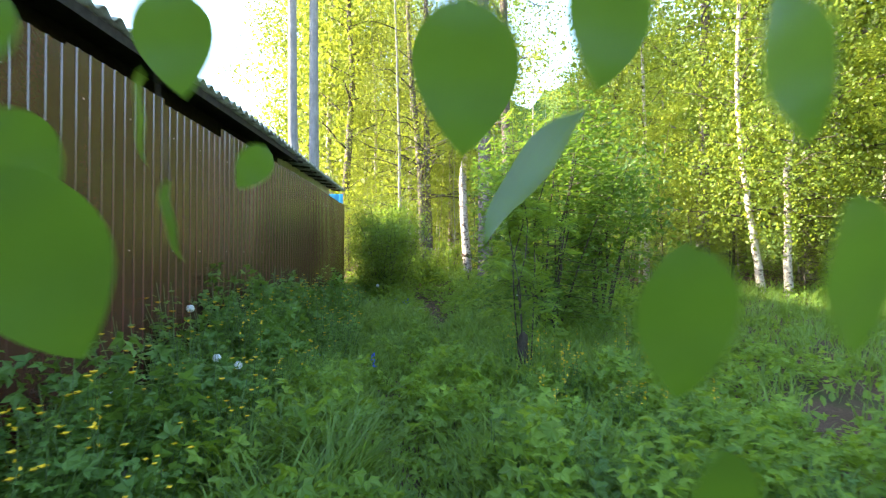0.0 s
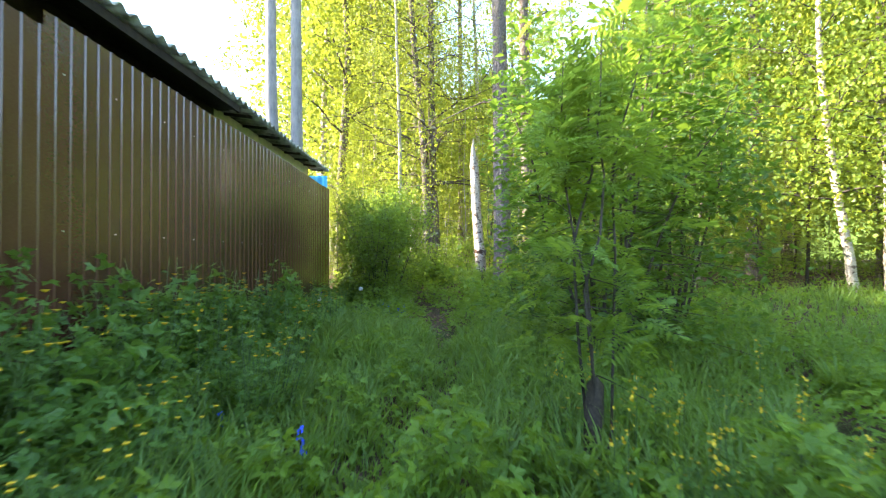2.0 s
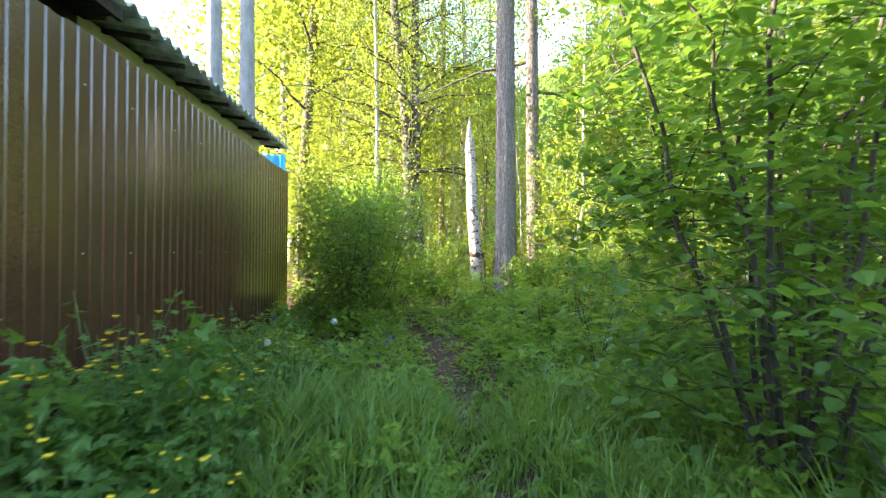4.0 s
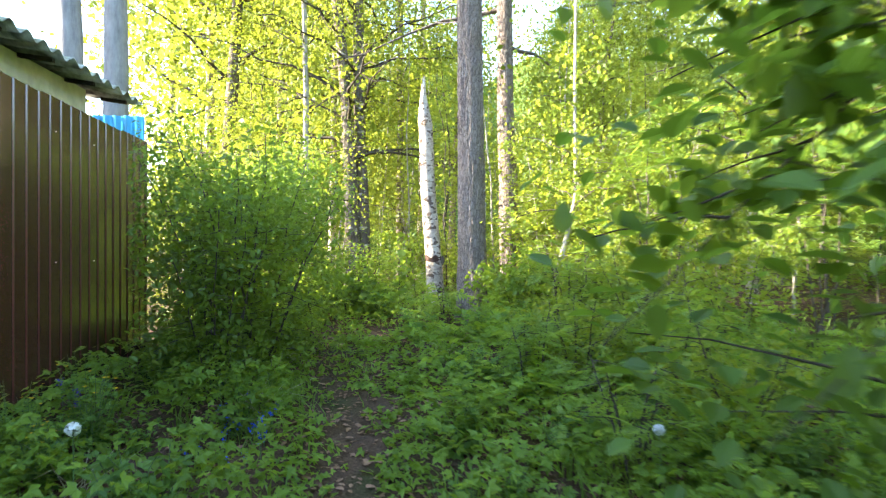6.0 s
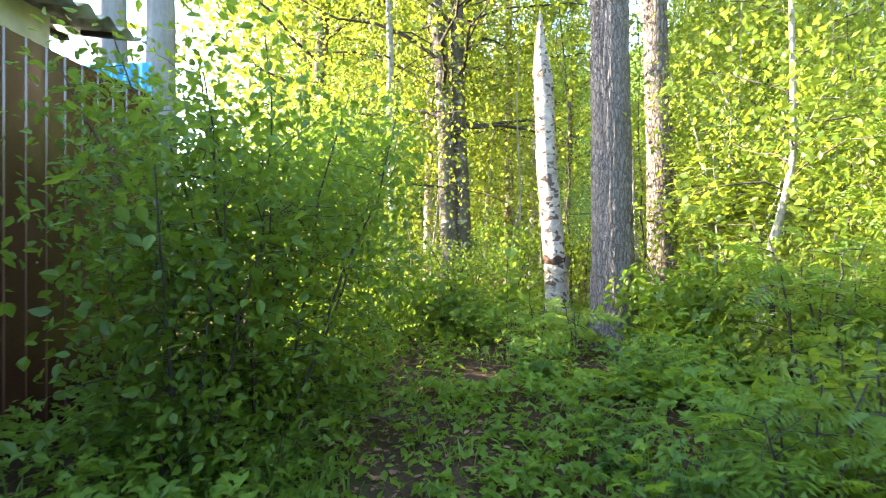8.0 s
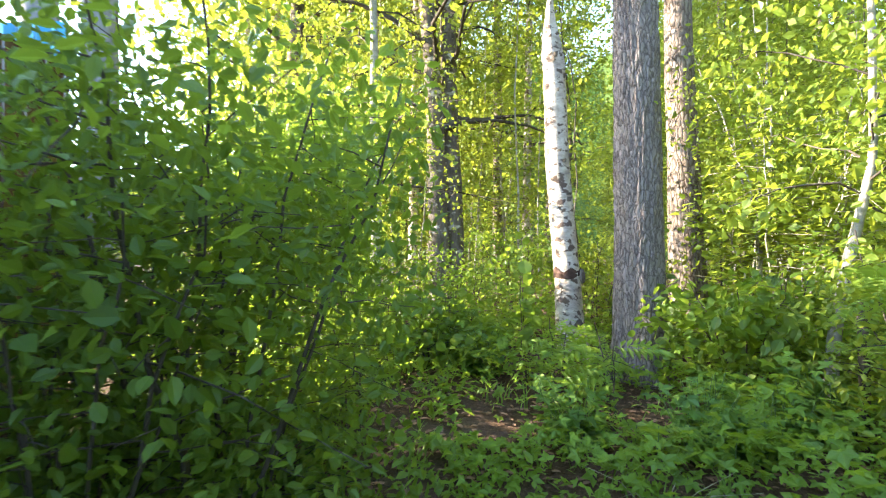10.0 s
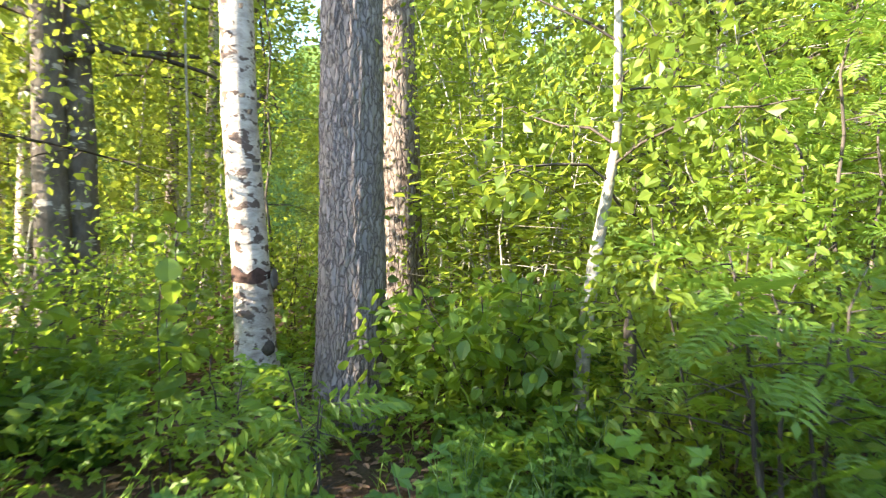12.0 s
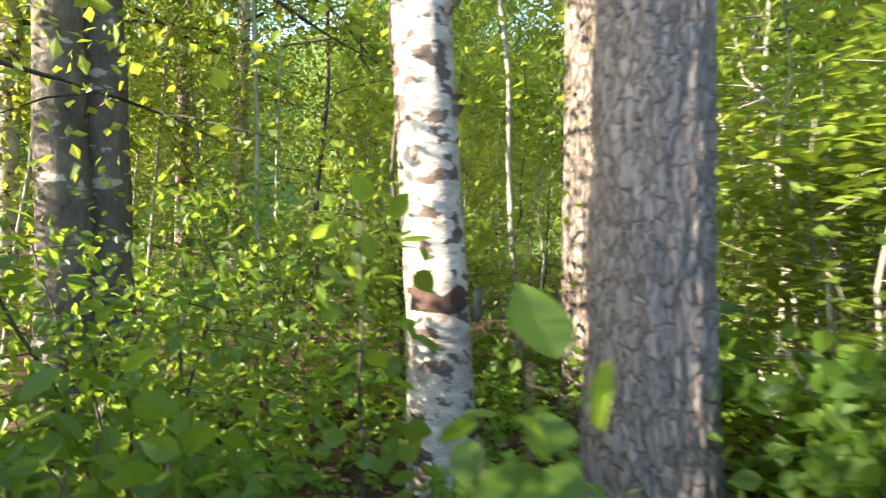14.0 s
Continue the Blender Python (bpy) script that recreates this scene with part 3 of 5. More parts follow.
def snag():
    """The dead birch: a leaning white trunk, broken off to a point."""
    t = thing("birch_snag", "dead white birch trunk broken off to a point with dark scar", "tree", "", (1.40, 15.3, 0.38))
    r = np.random.default_rng(5)
    b, n, sides = Build(), 70, 28
    line = [(0.03, 0, 0), (0.0, 0, 0.2), (-0.04, 0, 0.8), (-0.12, 0, 1.75), (-0.15, 0, 2.6), (-0.19, 0, 3.1), (-0.19, 0, 3.46)]
    zs = np.linspace(0, 3.46, n)
    v = []
    for z in zs:
        k = max(i for i in range(len(line)) if line[i][2] <= z + 1e-9)
        k = min(k, len(line) - 2)
        s = (z - line[k][2]) / (line[k + 1][2] - line[k][2])
        cx = line[k][0] + (line[k + 1][0] - line[k][0]) * s
        rad = 0.125 - 0.008 * z + 0.05 * math.exp(-z / 0.2)
        if z > 2.85:
            rad = max(0.006, 0.085 * (1 - (z - 2.85) / 0.62) + 0.006)
        for j in range(sides):
            a = 2 * math.pi * j / sides
            d = 0.007 * noise.noise((math.cos(a) * 2, math.sin(a) * 2, z * 5)) + (0.02 * noise.noise((math.cos(a) * 3, math.sin(a) * 3, z * 2)) if z > 2.7 else 0)
            v.append((cx + (rad + d) * math.cos(a), (rad + d) * math.sin(a), z))
    f = [(i * sides + j, i * sides + (j + 1) % sides, (i + 1) * sides + (j + 1) % sides, (i + 1) * sides + j) for i in range(n - 1) for j in range(sides)]
    b.add(v, f)
    part("trunk", b.mesh("trunk", BIRCH_BARK), t)
    # torn scar with a knot, and flakes of peeling bark
    red = plain("torn_bark", (0.075, 0.045, 0.036), 0.9, 0.6, 18, 0.1, 0.8)
    b = Build()
    vv = []
    for i in range(9):
        for j in range(11):
            a = radians(-165 + 14 * j)
            z = 0.73 + (0.010 + 0.003 * math.sin(j * 1.3)) * i + 0.008 * math.sin(j * 0.9)
            k = 0.127 + 0.006 * noise.noise((i, j * 0.7, 2))
            vv.append((-0.045 + k * math.cos(a), k * math.sin(a), z))
    b.add(vv, [(i * 11 + j, i * 11 + j + 1, (i + 1) * 11 + j + 1, (i + 1) * 11 + j) for i in range(8) for j in range(10)])
    part("bark_scar", b.mesh("bark_scar", red), t, "reddish torn ring of bark")
    b = Build()
    ring = [(0.085 + 0.028 * math.cos(a), -0.095 - 0.02 * s + 0.012 * math.cos(a), 0.75 + 0.07 * math.sin(a)) for s, a in [(s, i * math.pi / 7) for s in (0, 1) for i in range(14)]]
    b.add([((p[0] - 0.085) * (1 if i < 14 else 0.6) + 0.085, p[1], (p[2] - 0.75) * (1 if i < 14 else 0.6) + 0.75) for i, p in enumerate(ring)] + [(0.085, -0.10, 0.75)],
          [(i, (i + 1) % 14, 14 + (i + 1) % 14) for i in range(14)] + [(i, 14 + (i + 1) % 14, 14 + i) for i in range(14)] + [(14 + i, 14 + (i + 1) % 14, 28) for i in range(14)])
    part("knot", b.mesh("knot", OLD_BIRCH), t, "dark oval knot")
    b = Build()
    for i in range(7):
        th = math.pi * i / 6
        for j in range(10):
            ph = 2 * math.pi * j / 10
            q = 0.048 * (1 + 0.35 * noise.noise((i * 0.9, math.cos(ph) * 1.5, math.sin(ph) * 1.5)))
            b.add([(0.045 + q * math.sin(th) * math.cos(ph), -0.115 + 0.7 * q * math.sin(th) * math.sin(ph), 0.31 + q * math.cos(th))], np.zeros((0, 4), int))
    b.f = [np.array([(i * 10 + j, (i + 1) * 10 + j, (i + 1) * 10 + (j + 1) % 10, i * 10 + (j + 1) % 10) for i in range(6) for j in range(10)])]
    part("fungus", b.mesh("fungus", TWIG), t, "lumpy black tree fungus")
    for k in range(16):
        a, z = radians(r.uniform(-170, 10)), r.uniform(1.0, 2.8)
        cx = -0.04 - 0.06 * (z - 0.8)
        rad = 0.125 - 0.008 * z + 0.004
        w, h = r.uniform(0.15, 0.4), r.uniform(0.02, 0.05)
        vv = []
        for i in range(5):
            aa = a + w * (i / 4 - 0.5)
            for s in (0, 1):
                rr = rad + 0.022 * s * (i / 4)
                vv.append((cx + rr * math.cos(aa), rr * math.sin(aa), z + h * s))
        b = Build()
        b.add(vv, [(2 * i, 2 * i + 2, 2 * i + 3, 2 * i + 1) for i in range(4)])
        part("bark_flake", b.mesh("bark_flake", OLD_BIRCH), t)
    return t


snag()
crown_tree("brown_pine", "tall straight tree with rough reddish brown bark", (2.66, 15.7), [(2.66, 15.7, 0.3), (2.52, 15.7, 4), (2.2, 15.7, 20)], 0.185, 0.07,
           BROWN_BARK, LEAF_BIRCH, 20, 0.5, 2.4, 8000, seed=21)
crown_tree("old_birch", "old birch with dark rough trunk and pale patches, foliage hanging low", (0.12, 17.0), [(0.12, 17.0, 0.3), (0.02, 17, 3), (-0.35, 17.3, 7.5), (-0.9, 17.6, 18)], 0.14, 0.05,
           OLD_BIRCH, LEAF_BIRCH, 34, 0.3, 2.6, 14000, size=0.055, keep=lambda c: (c[:, 1] > 0.15) | (c[:, 2] > 4.2), droop=1.2, seed=22)
crown_tree("old_birch", "old birch with dark rough trunk close beside its twin", (0.32, 17.1), [(0.32, 17.1, 0.3), (0.2, 17.2, 3), (0.15, 17.3, 7.5), (0.1, 17.5, 17)], 0.14, 0.05,
           OLD_BIRCH, LEAF_BIRCH, 30, 0.32, 2.4, 11000, size=0.055, keep=lambda c: (c[:, 1] > 0.15) | (c[:, 2] > 4.2), droop=1.2, seed=23)
for (x, y, sd, hh) in ((-0.5, 19.2, 35, 13), (1.5, 20.2, 36, 14), (-1.9, 20.5, 37, 12)):
    crown_tree("weeping_birch", "slender birch with long hanging strands of small yellow-green leaves", (x, y), [(x, y, 0.3), (x + 0.1, y, hh * 0.5), (x - 0.2, y, hh)], 0.09, 0.02, BIRCH_BARK, LEAF_BIRCH, 34, 0.2, 2.1, 17000,
               size=0.06, droop=2.2, cloud=0.16, seed=sd)
for (x, y, sd, dx) in ((-3.41, 15.0, 31, -0.1), (-2.88, 15.0, 32, -0.05)):
    crown_tree("grey_aspen", "tall bare grey trunk rising behind the shed roof", (x, y), [(x, y, 0.3), (x + dx, y, 5), (x + 2 * dx, y, 20)], 0.18, 0.08, GREY_BARK, LEAF_BIRCH, 16, 0.62, 2.4, 5000, seed=sd)
crown_tree("slim_birch", "slim pale birch among yellow-green foliage", (-0.6, 16.3), [(-0.6, 16.3, 0.3), (-0.62, 16.3, 4), (-0.9, 16.4, 13)], 0.065, 0.02, THIN_BARK, LEAF_BIRCH, 26, 0.22, 1.7, 11000, size=0.055, droop=0.9, seed=33)
crown_tree("far_pine", "slender far pine with warm brown trunk", (1.08, 22), [(1.08, 22, 0.4), (1.1, 22, 7), (1.0, 22, 18)], 0.11, 0.05, BROWN_BARK, LEAF_BIRCH, 16, 0.45, 2.0, 5000, seed=34)
for (x, y, sd, pts) in ((7.95, 12.6, 41, [(8.25, 12.6, -0.2), (8.05, 12.6, 1.2), (7.75, 12.7, 3.2), (7.72, 12.9, 5.5), (7.9, 13, 11)]),
                        (8.5, 12.4, 42, [(8.7, 12.4, -0.2), (8.65, 12.4, 1.6), (8.6, 12.4, 3), (8.95, 12.4, 5), (9.4, 12.4, 10)]),
                        (6.6, 15.5, 43, [(6.6, 15.5, 0), (6.55, 15.5, 3), (6.5, 15.6, 9)])):
    crown_tree("white_birch", "white-stemmed crooked birch at the far edge of the clearing", (x, y), pts, 0.10, 0.03, BIRCH_BARK, LEAF_YOUNG, 28, 0.3, 2.2, 9000, seed=sd, wobble=0.05, droop=0.6)
crown_tree("thin_sapling", "thin pale kinked sapling in the sun", (2.60, 13.6), [(2.58, 13.6, 0.1), (2.66, 13.64, 0.78), (2.79, 13.7, 1.3), (2.87, 13.7, 1.6), (2.94, 13.7, 1.95), (2.93, 13.7, 3.2), (3.0, 13.8, 6.5)], 0.044, 0.014,
           THIN_BARK, LEAF_YOUNG, 16, 0.5, 0.9, 1800, size=0.07, cloud=0.15, droop=0.2, sides=8, wobble=0.008, seed=44, group="saplings")

# a low broken stub
b = Build()
b.tube([(0, 0, 0), (0.01, 0, 0.35), (0.0, 0, 0.72), (-0.01, 0.0, 0.80)], [0.034, 0.028, 0.026, 0.008], 10)
s = part("dead_stub", b.mesh("dead_stub", SHRUB_BARK))
s.location = (2.55, 13.25, ground_z(2.55, 13.25) - 0.02)
tagged(s, "grey dead stub of a thin stem standing in the herbs", "tree stump")


# ---------------- shrubs ----------------
def shrub(name, label, at, height, spread, stems, leaves, size, shape, leaf_mat, stem_mat=None, seed=1, stem_r=0.018, low=0.25, up=0.45,
          cloud=0.13, keep=None, group="shrubs", lean=(0, 0), category="shrub", twigs=9):
    r = np.random.default_rng(seed)
    x, y = at
    z = ground_z(x, y) - 0.05
    t = thing(name, label, category, group, (x, y, z))
    stem_mat = stem_mat or SHRUB_BARK
    tw, le, spots = Build(), Build(), []
    for k in range(stems):
        a = 2 * math.pi * (k + 0.6 * r.random()) / stems
        h = height * (0.72 + 0.3 * r.random())
        out = spread * (0.25 + 0.75 * r.random()) * 0.8
        foot = np.array([math.cos(a) * 0.05, math.sin(a) * 0.05, 0]) * min(1, spread)
        tip = np.array([math.cos(a) * out + lean[0], math.sin(a) * out + lean[1], h])
        pts = curve_between(foot, tip, 9, 0.035 * height / 3, r, 0.0)
        pts[1:-1, 2] += 0.10 * h * np.sin(np.linspace(0, math.pi, 7))
        b = Build()
        rad = stem_r * (0.7 + 0.5 * r.random())
        b.tube(pts, np.linspace(rad, 0.003, 9), 6)
        part("stem", b.mesh("stem", stem_mat), t)
        for q in range(twigs):
            s = low + (0.97 - low) * (q + r.random()) / twigs
            p0 = along(pts, s)
            d = r.normal(size=3) * (1, 1, 0.25) + np.array([math.cos(a), math.sin(a), 0.1]) * 0.5
            d /= np.linalg.norm(d)
            ln = spread * (0.75 - 0.45 * s) * (0.6 + 0.6 * r.random())
            pp = curve_between(p0, p0 + d * ln, 5, 0.02 * ln, r, 0.12)
            if keep is not None and not keep(pp + (x, y, z)).all():
                continue
            tw.tube(pp, np.linspace(max(0.003, rad * 0.35), 0.0015, 5), 3)
            spots += [along(pp, v) for v in (0.3, 0.5, 0.65, 0.8, 0.92, 0.999)]
        spots += [along(pts, v) for v in (0.7, 0.8, 0.9, 0.999)]
    spots = np.array(spots)
    c = spots[r.integers(0, len(spots), leaves)] + r.normal(size=(leaves, 3)) * cloud * (1, 1, 0.7)
    c = c[c[:, 2] > 0.08]
    if keep is not None:
        c = c[keep(c + (x, y, z))]
    le.many(*SHAPES[shape], leaf_mats(c, size * (0.6 + 0.6 * r.random(len(c))), up, r, 0.5))
    if tw.f:
        part("twiggery", tw.mesh("twiggery", stem_mat), t)["kind"] = "stuff"
    part("foliage", le.mesh("foliage", leaf_mat, False), t)["kind"] = "stuff"
    return t


def broad_leaf():
    """A broad pointed leaf with a soft outline, folded along its midrib."""
    n, v = 12, []
    for i in range(n + 1):
        t = i / n
        w = 0.40 * math.sin(math.pi * t ** 0.82) ** 0.8 if 0 < i < n else 0.0
        z = -0.16 * t * t + 0.02 * math.sin(t * 9)
        v += [(-w, t, z + 0.10 * w), (0, t, z - 0.015), (w, t, z + 0.10 * w)]
    f = [(3 * i + j, 3 * i + j + 1, 3 * i + j + 4, 3 * i + j + 3) for i in range(n) for j in (0, 1)]
    return v, f


SHAPES["broad"] = broad_leaf()
SHAPES["blade"] = ([(0, 0, 0), (0.27, 0.33, 0.05), (0.2, 0.72, 0.02), (0, 1, -0.1), (-0.2, 0.72, 0.02), (-0.27, 0.33, 0.05)], [(0, 1, 2, 3), (0, 3, 4, 5)])


def clear_of_walk(c):
    """Leaves keep away from the walked line."""
    y = c[:, 1]
    walk_y = np.array([0, 1.4, 2.6, 3.8, 4.7, 7.2, 8.1, 9.2, 10.3, 11.2, 12.06, 12.5, 13.05, 13.6])
    walk_x = np.array([0.47, 0.57, 0.57, 0.24, 0.05, 0.65, 0.5, 0.69, 0.44, 0.69, 0.76, 0.64, 0.54, 0.34])
    d = np.abs(c[:, 0] - np.interp(y, walk_y, walk_x))
    d = np.where(y > 13.6, np.hypot(c[:, 0] - 0.34, y - 13.6), d)
    return (d > 0.37) | (c[:, 2] < 0.62)


def off_fence(c):
    """Leaves that stand clear of the fence and of the walked line."""
    return clear_of_walk(c) & (c[:, 0] > 0.35 - 0.45 * (c[:, 1] - 8.1)) & (c[:, 0] > -1.6)


shrub("hazel_bush", "large dense many-stemmed bush with broad dark green leaves in the clearing", (2.05, 7.65), 3.5, 1.5, 13, 9500, 0.085, "ovate", LEAF_HAZEL,
      seed=51, stem_r=0.019, low=0.12, up=0.65, keep=clear_of_walk, cloud=0.16, twigs=12)
shrub("hazel_bush", "dense bush with broad green leaves standing behind another", (3.2, 8.9), 3.2, 1.3, 7, 4200, 0.095, "blade", LEAF_HAZEL, seed=52, stem_r=0.024, keep=clear_of_walk, cloud=0.17)
shrub("alder_bush", "dark leafy bush crowding the end of the brown fence", (-0.5, 12.15), 2.0, 1.15, 11, 13000, 0.052, "blade", LEAF_ALDER, seed=53, stem_r=0.011, low=0.02, keep=off_fence, cloud=0.17, twigs=15)
shrub("alder_bush", "tall leafy bush reaching above the end of the fence", (-0.85, 12.9), 2.1, 0.95, 9, 6000, 0.052, "blade", LEAF_ALDER, seed=54, stem_r=0.016, low=0.15, keep=off_fence, cloud=0.14, twigs=12)
shrub("alder_bush", "low leafy bush beside the trodden path", (-0.6, 13.8), 2.3, 0.85, 9, 8000, 0.052, "blade", LEAF_BUSH, seed=55, stem_r=0.011, low=0.03, keep=clear_of_walk, cloud=0.13, twigs=11)
shrub("sunlit_bush", "bush with sunlit yellow-green oval leaves beside the thick trunk", (3.3, 15.0), 3.1, 1.35, 9, 8500, 0.056, "blade", LEAF_YOUNG, THIN_BARK, seed=56, stem_r=0.016, low=0.2, cloud=0.14, twigs=12)
shrub("alder_bush", "dark waist-high bush with oval leaves beside the path", (-0.65, 11.7), 1.4, 0.6, 9, 1900, 0.06, "ovate", LEAF_ALDER, seed=68, stem_r=0.009, low=0.05, keep=off_fence, cloud=0.12, twigs=12)
shrub("sunlit_bush", "tiered bush with large sunlit yellow-green leaves close to the thick trunk", (2.85, 14.5), 2.0, 0.8, 8, 3200, 0.075, "ovate", LEAF_YOUNG, THIN_BARK, seed=69, stem_r=0.009, low=0.1, cloud=0.08, up=0.75, twigs=12)
shrub("sunlit_bush", "bush with sunlit yellow-green oval leaves at the forest edge", (4.5, 13.9), 2.6, 1.2, 8, 6500, 0.06, "blade", LEAF_YOUNG, THIN_BARK, seed=57, stem_r=0.016, low=0.15, cloud=0.15, twigs=11)
shrub("leafy_shrub", "low shrub with broad green leaves under the thick trunk", (2.35, 14.0), 0.95, 0.7, 7, 1500, 0.085, "ovate", LEAF_BUSH, seed=58, stem_r=0.007, low=0.2, keep=clear_of_walk, cloud=0.09)
shrub("leafy_shrub", "low shrub with broad green leaves among herbs", (0.15, 14.7), 0.65, 0.6, 7, 900, 0.085, "ovate", LEAF_BUSH, seed=59, stem_r=0.007, low=0.2, keep=clear_of_walk, cloud=0.1)

# the shrub at (-1.3, 15.2) is added to block the low sun
for k, (x, y, h, sp, nl) in enumerate(((2.75, 13.0, 1.25, 0.6, 1500), (3.5, 13.3, 1.6, 0.8, 2200), (3.0, 12.2, 1.1, 0.6, 1300), (2.2, 11.6, 0.9, 0.5, 900), (4.0, 12.2, 1.5, 0.8, 2000), (2.7, 10.4, 0.9, 0.6, 1100), (0.4, 15.5, 1.1, 0.7, 1300), (-1.3, 15.2, 1.4, 0.8, 1800), (-0.6, 15.1, 1.3, 0.6, 1500), (0.95, 16.2, 1.3, 0.7, 1500), (1.9, 16.3, 1.4, 0.7, 1700))):
    # west of x 1.2 a darker leaf colour stands in for shade
    shrub("leafy_shrub", "low shrub with oval light green leaves", (x, y), h, sp, 6, int(nl * 1.4), 0.056, "blade", LEAF_YOUNG if x > 1.2 else LEAF_ALDER, seed=640 + k, stem_r=0.007, low=0.15, keep=clear_of_walk, cloud=0.1)

shrub("thin_seedling", "single-stemmed seedling with a few broad leaves", (0.86, 14.16), 0.72, 0.16, 1, 26, 0.10, "broad", LEAF_BUSH, seed=671, stem_r=0.005, low=0.3, cloud=0.05, twigs=6, category="seedling")
shrub("thin_seedling", "thin seedling with a few large soft leaves before the thick trunk", (0.80, 14.05), 0.95, 0.14, 1, 16, 0.11, "broad", LEAF_BUSH, seed=674, stem_r=0.004, low=0.4, cloud=0.05, twigs=6, category="seedling", keep=clear_of_walk)
shrub("thin_seedling", "slender dark-stemmed seedling before the dead birch", (0.93, 14.95), 1.3, 0.2, 1, 60, 0.08, "broad", LEAF_BUSH, seed=672, stem_r=0.007, low=0.2, cloud=0.08, twigs=9, category="seedling")
shrub("thin_seedling", "slender seedling with broad leaves beside the path", (-0.15, 14.3), 1.1, 0.35, 3, 150, 0.085, "broad", LEAF_BUSH, seed=673, stem_r=0.006, low=0.2, cloud=0.08, twigs=9, category="seedling")

# an extra bough of the bush that hangs towards the path
def bough(name, label, start, end, leaves, size, seed, mat, sag=0.06, side=8):
    r = np.random.default_rng(seed)
    t = thing(name, label, "branch", at=start)
    s = np.asarray(start, float)
    pts = curve_between((0, 0, 0), np.asarray(end, float) - s, 10, 0.012, r, sag)
    b = Build()
    b.tube(pts, np.linspace(0.007, 0.0015, 10), 6)
    spots = [along(pts, v) for v in np.linspace(0.15, 0.999, 12)]
    for k in range(side):
        p0 = along(pts, 0.15 + 0.7 * k / side)
        d = r.normal(size=3) * (1, 1, 0.4)
        d /= np.linalg.norm(d)
        q = curve_between(p0, p0 + d * 0.3, 5, 0.008, r, 0.15)
        if clear_of_walk(q + s).all():
            b.tube(q, np.linspace(0.004, 0.0015, 5), 4)
            spots += [along(q, v) for v in (0.3, 0.5, 0.7, 0.85, 0.999)]
    part("twig", b.mesh("twig", TWIG), t)
    spots = np.array(spots)
    c = spots[r.integers(0, len(spots), leaves)] + r.normal(size=(leaves, 3)) * 0.035
    c = c[clear_of_walk(c + s)]
    mats = leaf_mats(c, size * (0.7 + 0.5 * r.random(len(c))), 0.45, r, 1.0)
    for m in mats:
        l = Build()
        l.many(*OVATE, m[None])
        part("leaf", l.mesh("leaf", mat, True), t)
    return t


bough("hazel_branch", "dark bough with broad pointed green leaves hanging over the path", (2.2, 8.7, 2.1), (1.06, 8.5, 1.2), 150, 0.085, 61, LEAF_BUSH)
bough("hazel_branch", "high dark bough with broad pointed green leaves over the path", (1.9, 7.8, 1.5), (1.1, 8.75, 2.0), 130, 0.08, 62, LEAF_BUSH)
bough("hazel_branch", "low bough with broad pointed green leaves reaching the path", (2.2, 8.2, 1.75), (1.15, 8.15, 1.1), 120, 0.085, 63, LEAF_BUSH)


def rowan(name, label, at, height, spread, stems, fronds, seed, stem_r=0.02, size=0.17, category="tree", keep=clear_of_walk, low=0.35, base=False):
    t = shrub(name, label, at, height, spread, stems, fronds, size, "pinnate", LEAF_ROWAN, SHRUB_BARK, seed, stem_r, low, 0.62, 0.07, keep, "rowans", (0, 0), category, 10)
    if base:
        b = Build()
        b.tube([(0.02, 0, -0.05), (0.0, 0, 0.12), (-0.01, 0.0, 0.30), (0.0, 0, 0.56), (0.0, 0, 0.60)], [0.075, 0.058, 0.054, 0.045, 0.012], 12)
        part("trunk", b.mesh("trunk", TWIG), t, "short dark stub that the stems rise from")
    return t


rowan("rowan", "young rowan tree with feathery green leaves in the clearing", (1.34, 5.42), 3.1, 0.5, 4, 520, 71, 0.010, 0.17, base=True, low=0.22)
rowan("rowan", "knee-high rowan with feathery leaves near the thick trunk", (1.30, 13.5), 0.72, 0.22, 3, 22, 72, 0.006, 0.27)
rowan("rowan", "small rowan with feathery leaves before the thick trunk", (1.43, 14.3), 0.55, 0.2, 2, 14, 73, 0.006, 0.24)
rowan("rowan", "slender rowan with arching feathery leaves close to the thick trunk", (1.06, 14.04), 0.66, 0.16, 2, 16, 81, 0.005, 0.2)
rowan("rowan", "bushy rowan sapling with feathery sunlit leaves", (2.45, 12.55), 1.25, 0.6, 5, 190, 74, 0.01, 0.145)
rowan("rowan", "tall rowan sapling with feathery leaves at the forest edge", (3.6, 12.9), 2.6, 0.8, 4, 380, 75, 0.014, 0.145)
rowan("rowan", "tall rowan sapling with feathery leaves among other shrubs", (4.9, 12.2), 2.9, 0.9, 4, 380, 76, 0.014, 0.145)
rowan("rowan", "rowan sapling with feathery leaves beside the path", (1.75, 11.4), 0.8, 0.45, 4, 90, 77, 0.008, 0.145)
rowan("rowan", "low rowan with feathery leaves close to the path", (1.95, 10.2), 0.75, 0.45, 4, 80, 78, 0.008, 0.145)
rowan("rowan", "rowan sapling with arching feathery leaves", (2.9, 11.2), 1.1, 0.6, 4, 150, 79, 0.009, 0.145)
rowan("rowan", "small rowan with feathery leaves among dark herbs", (-0.15, 13.1), 0.8, 0.35, 3, 40, 80, 0.007, 0.17)

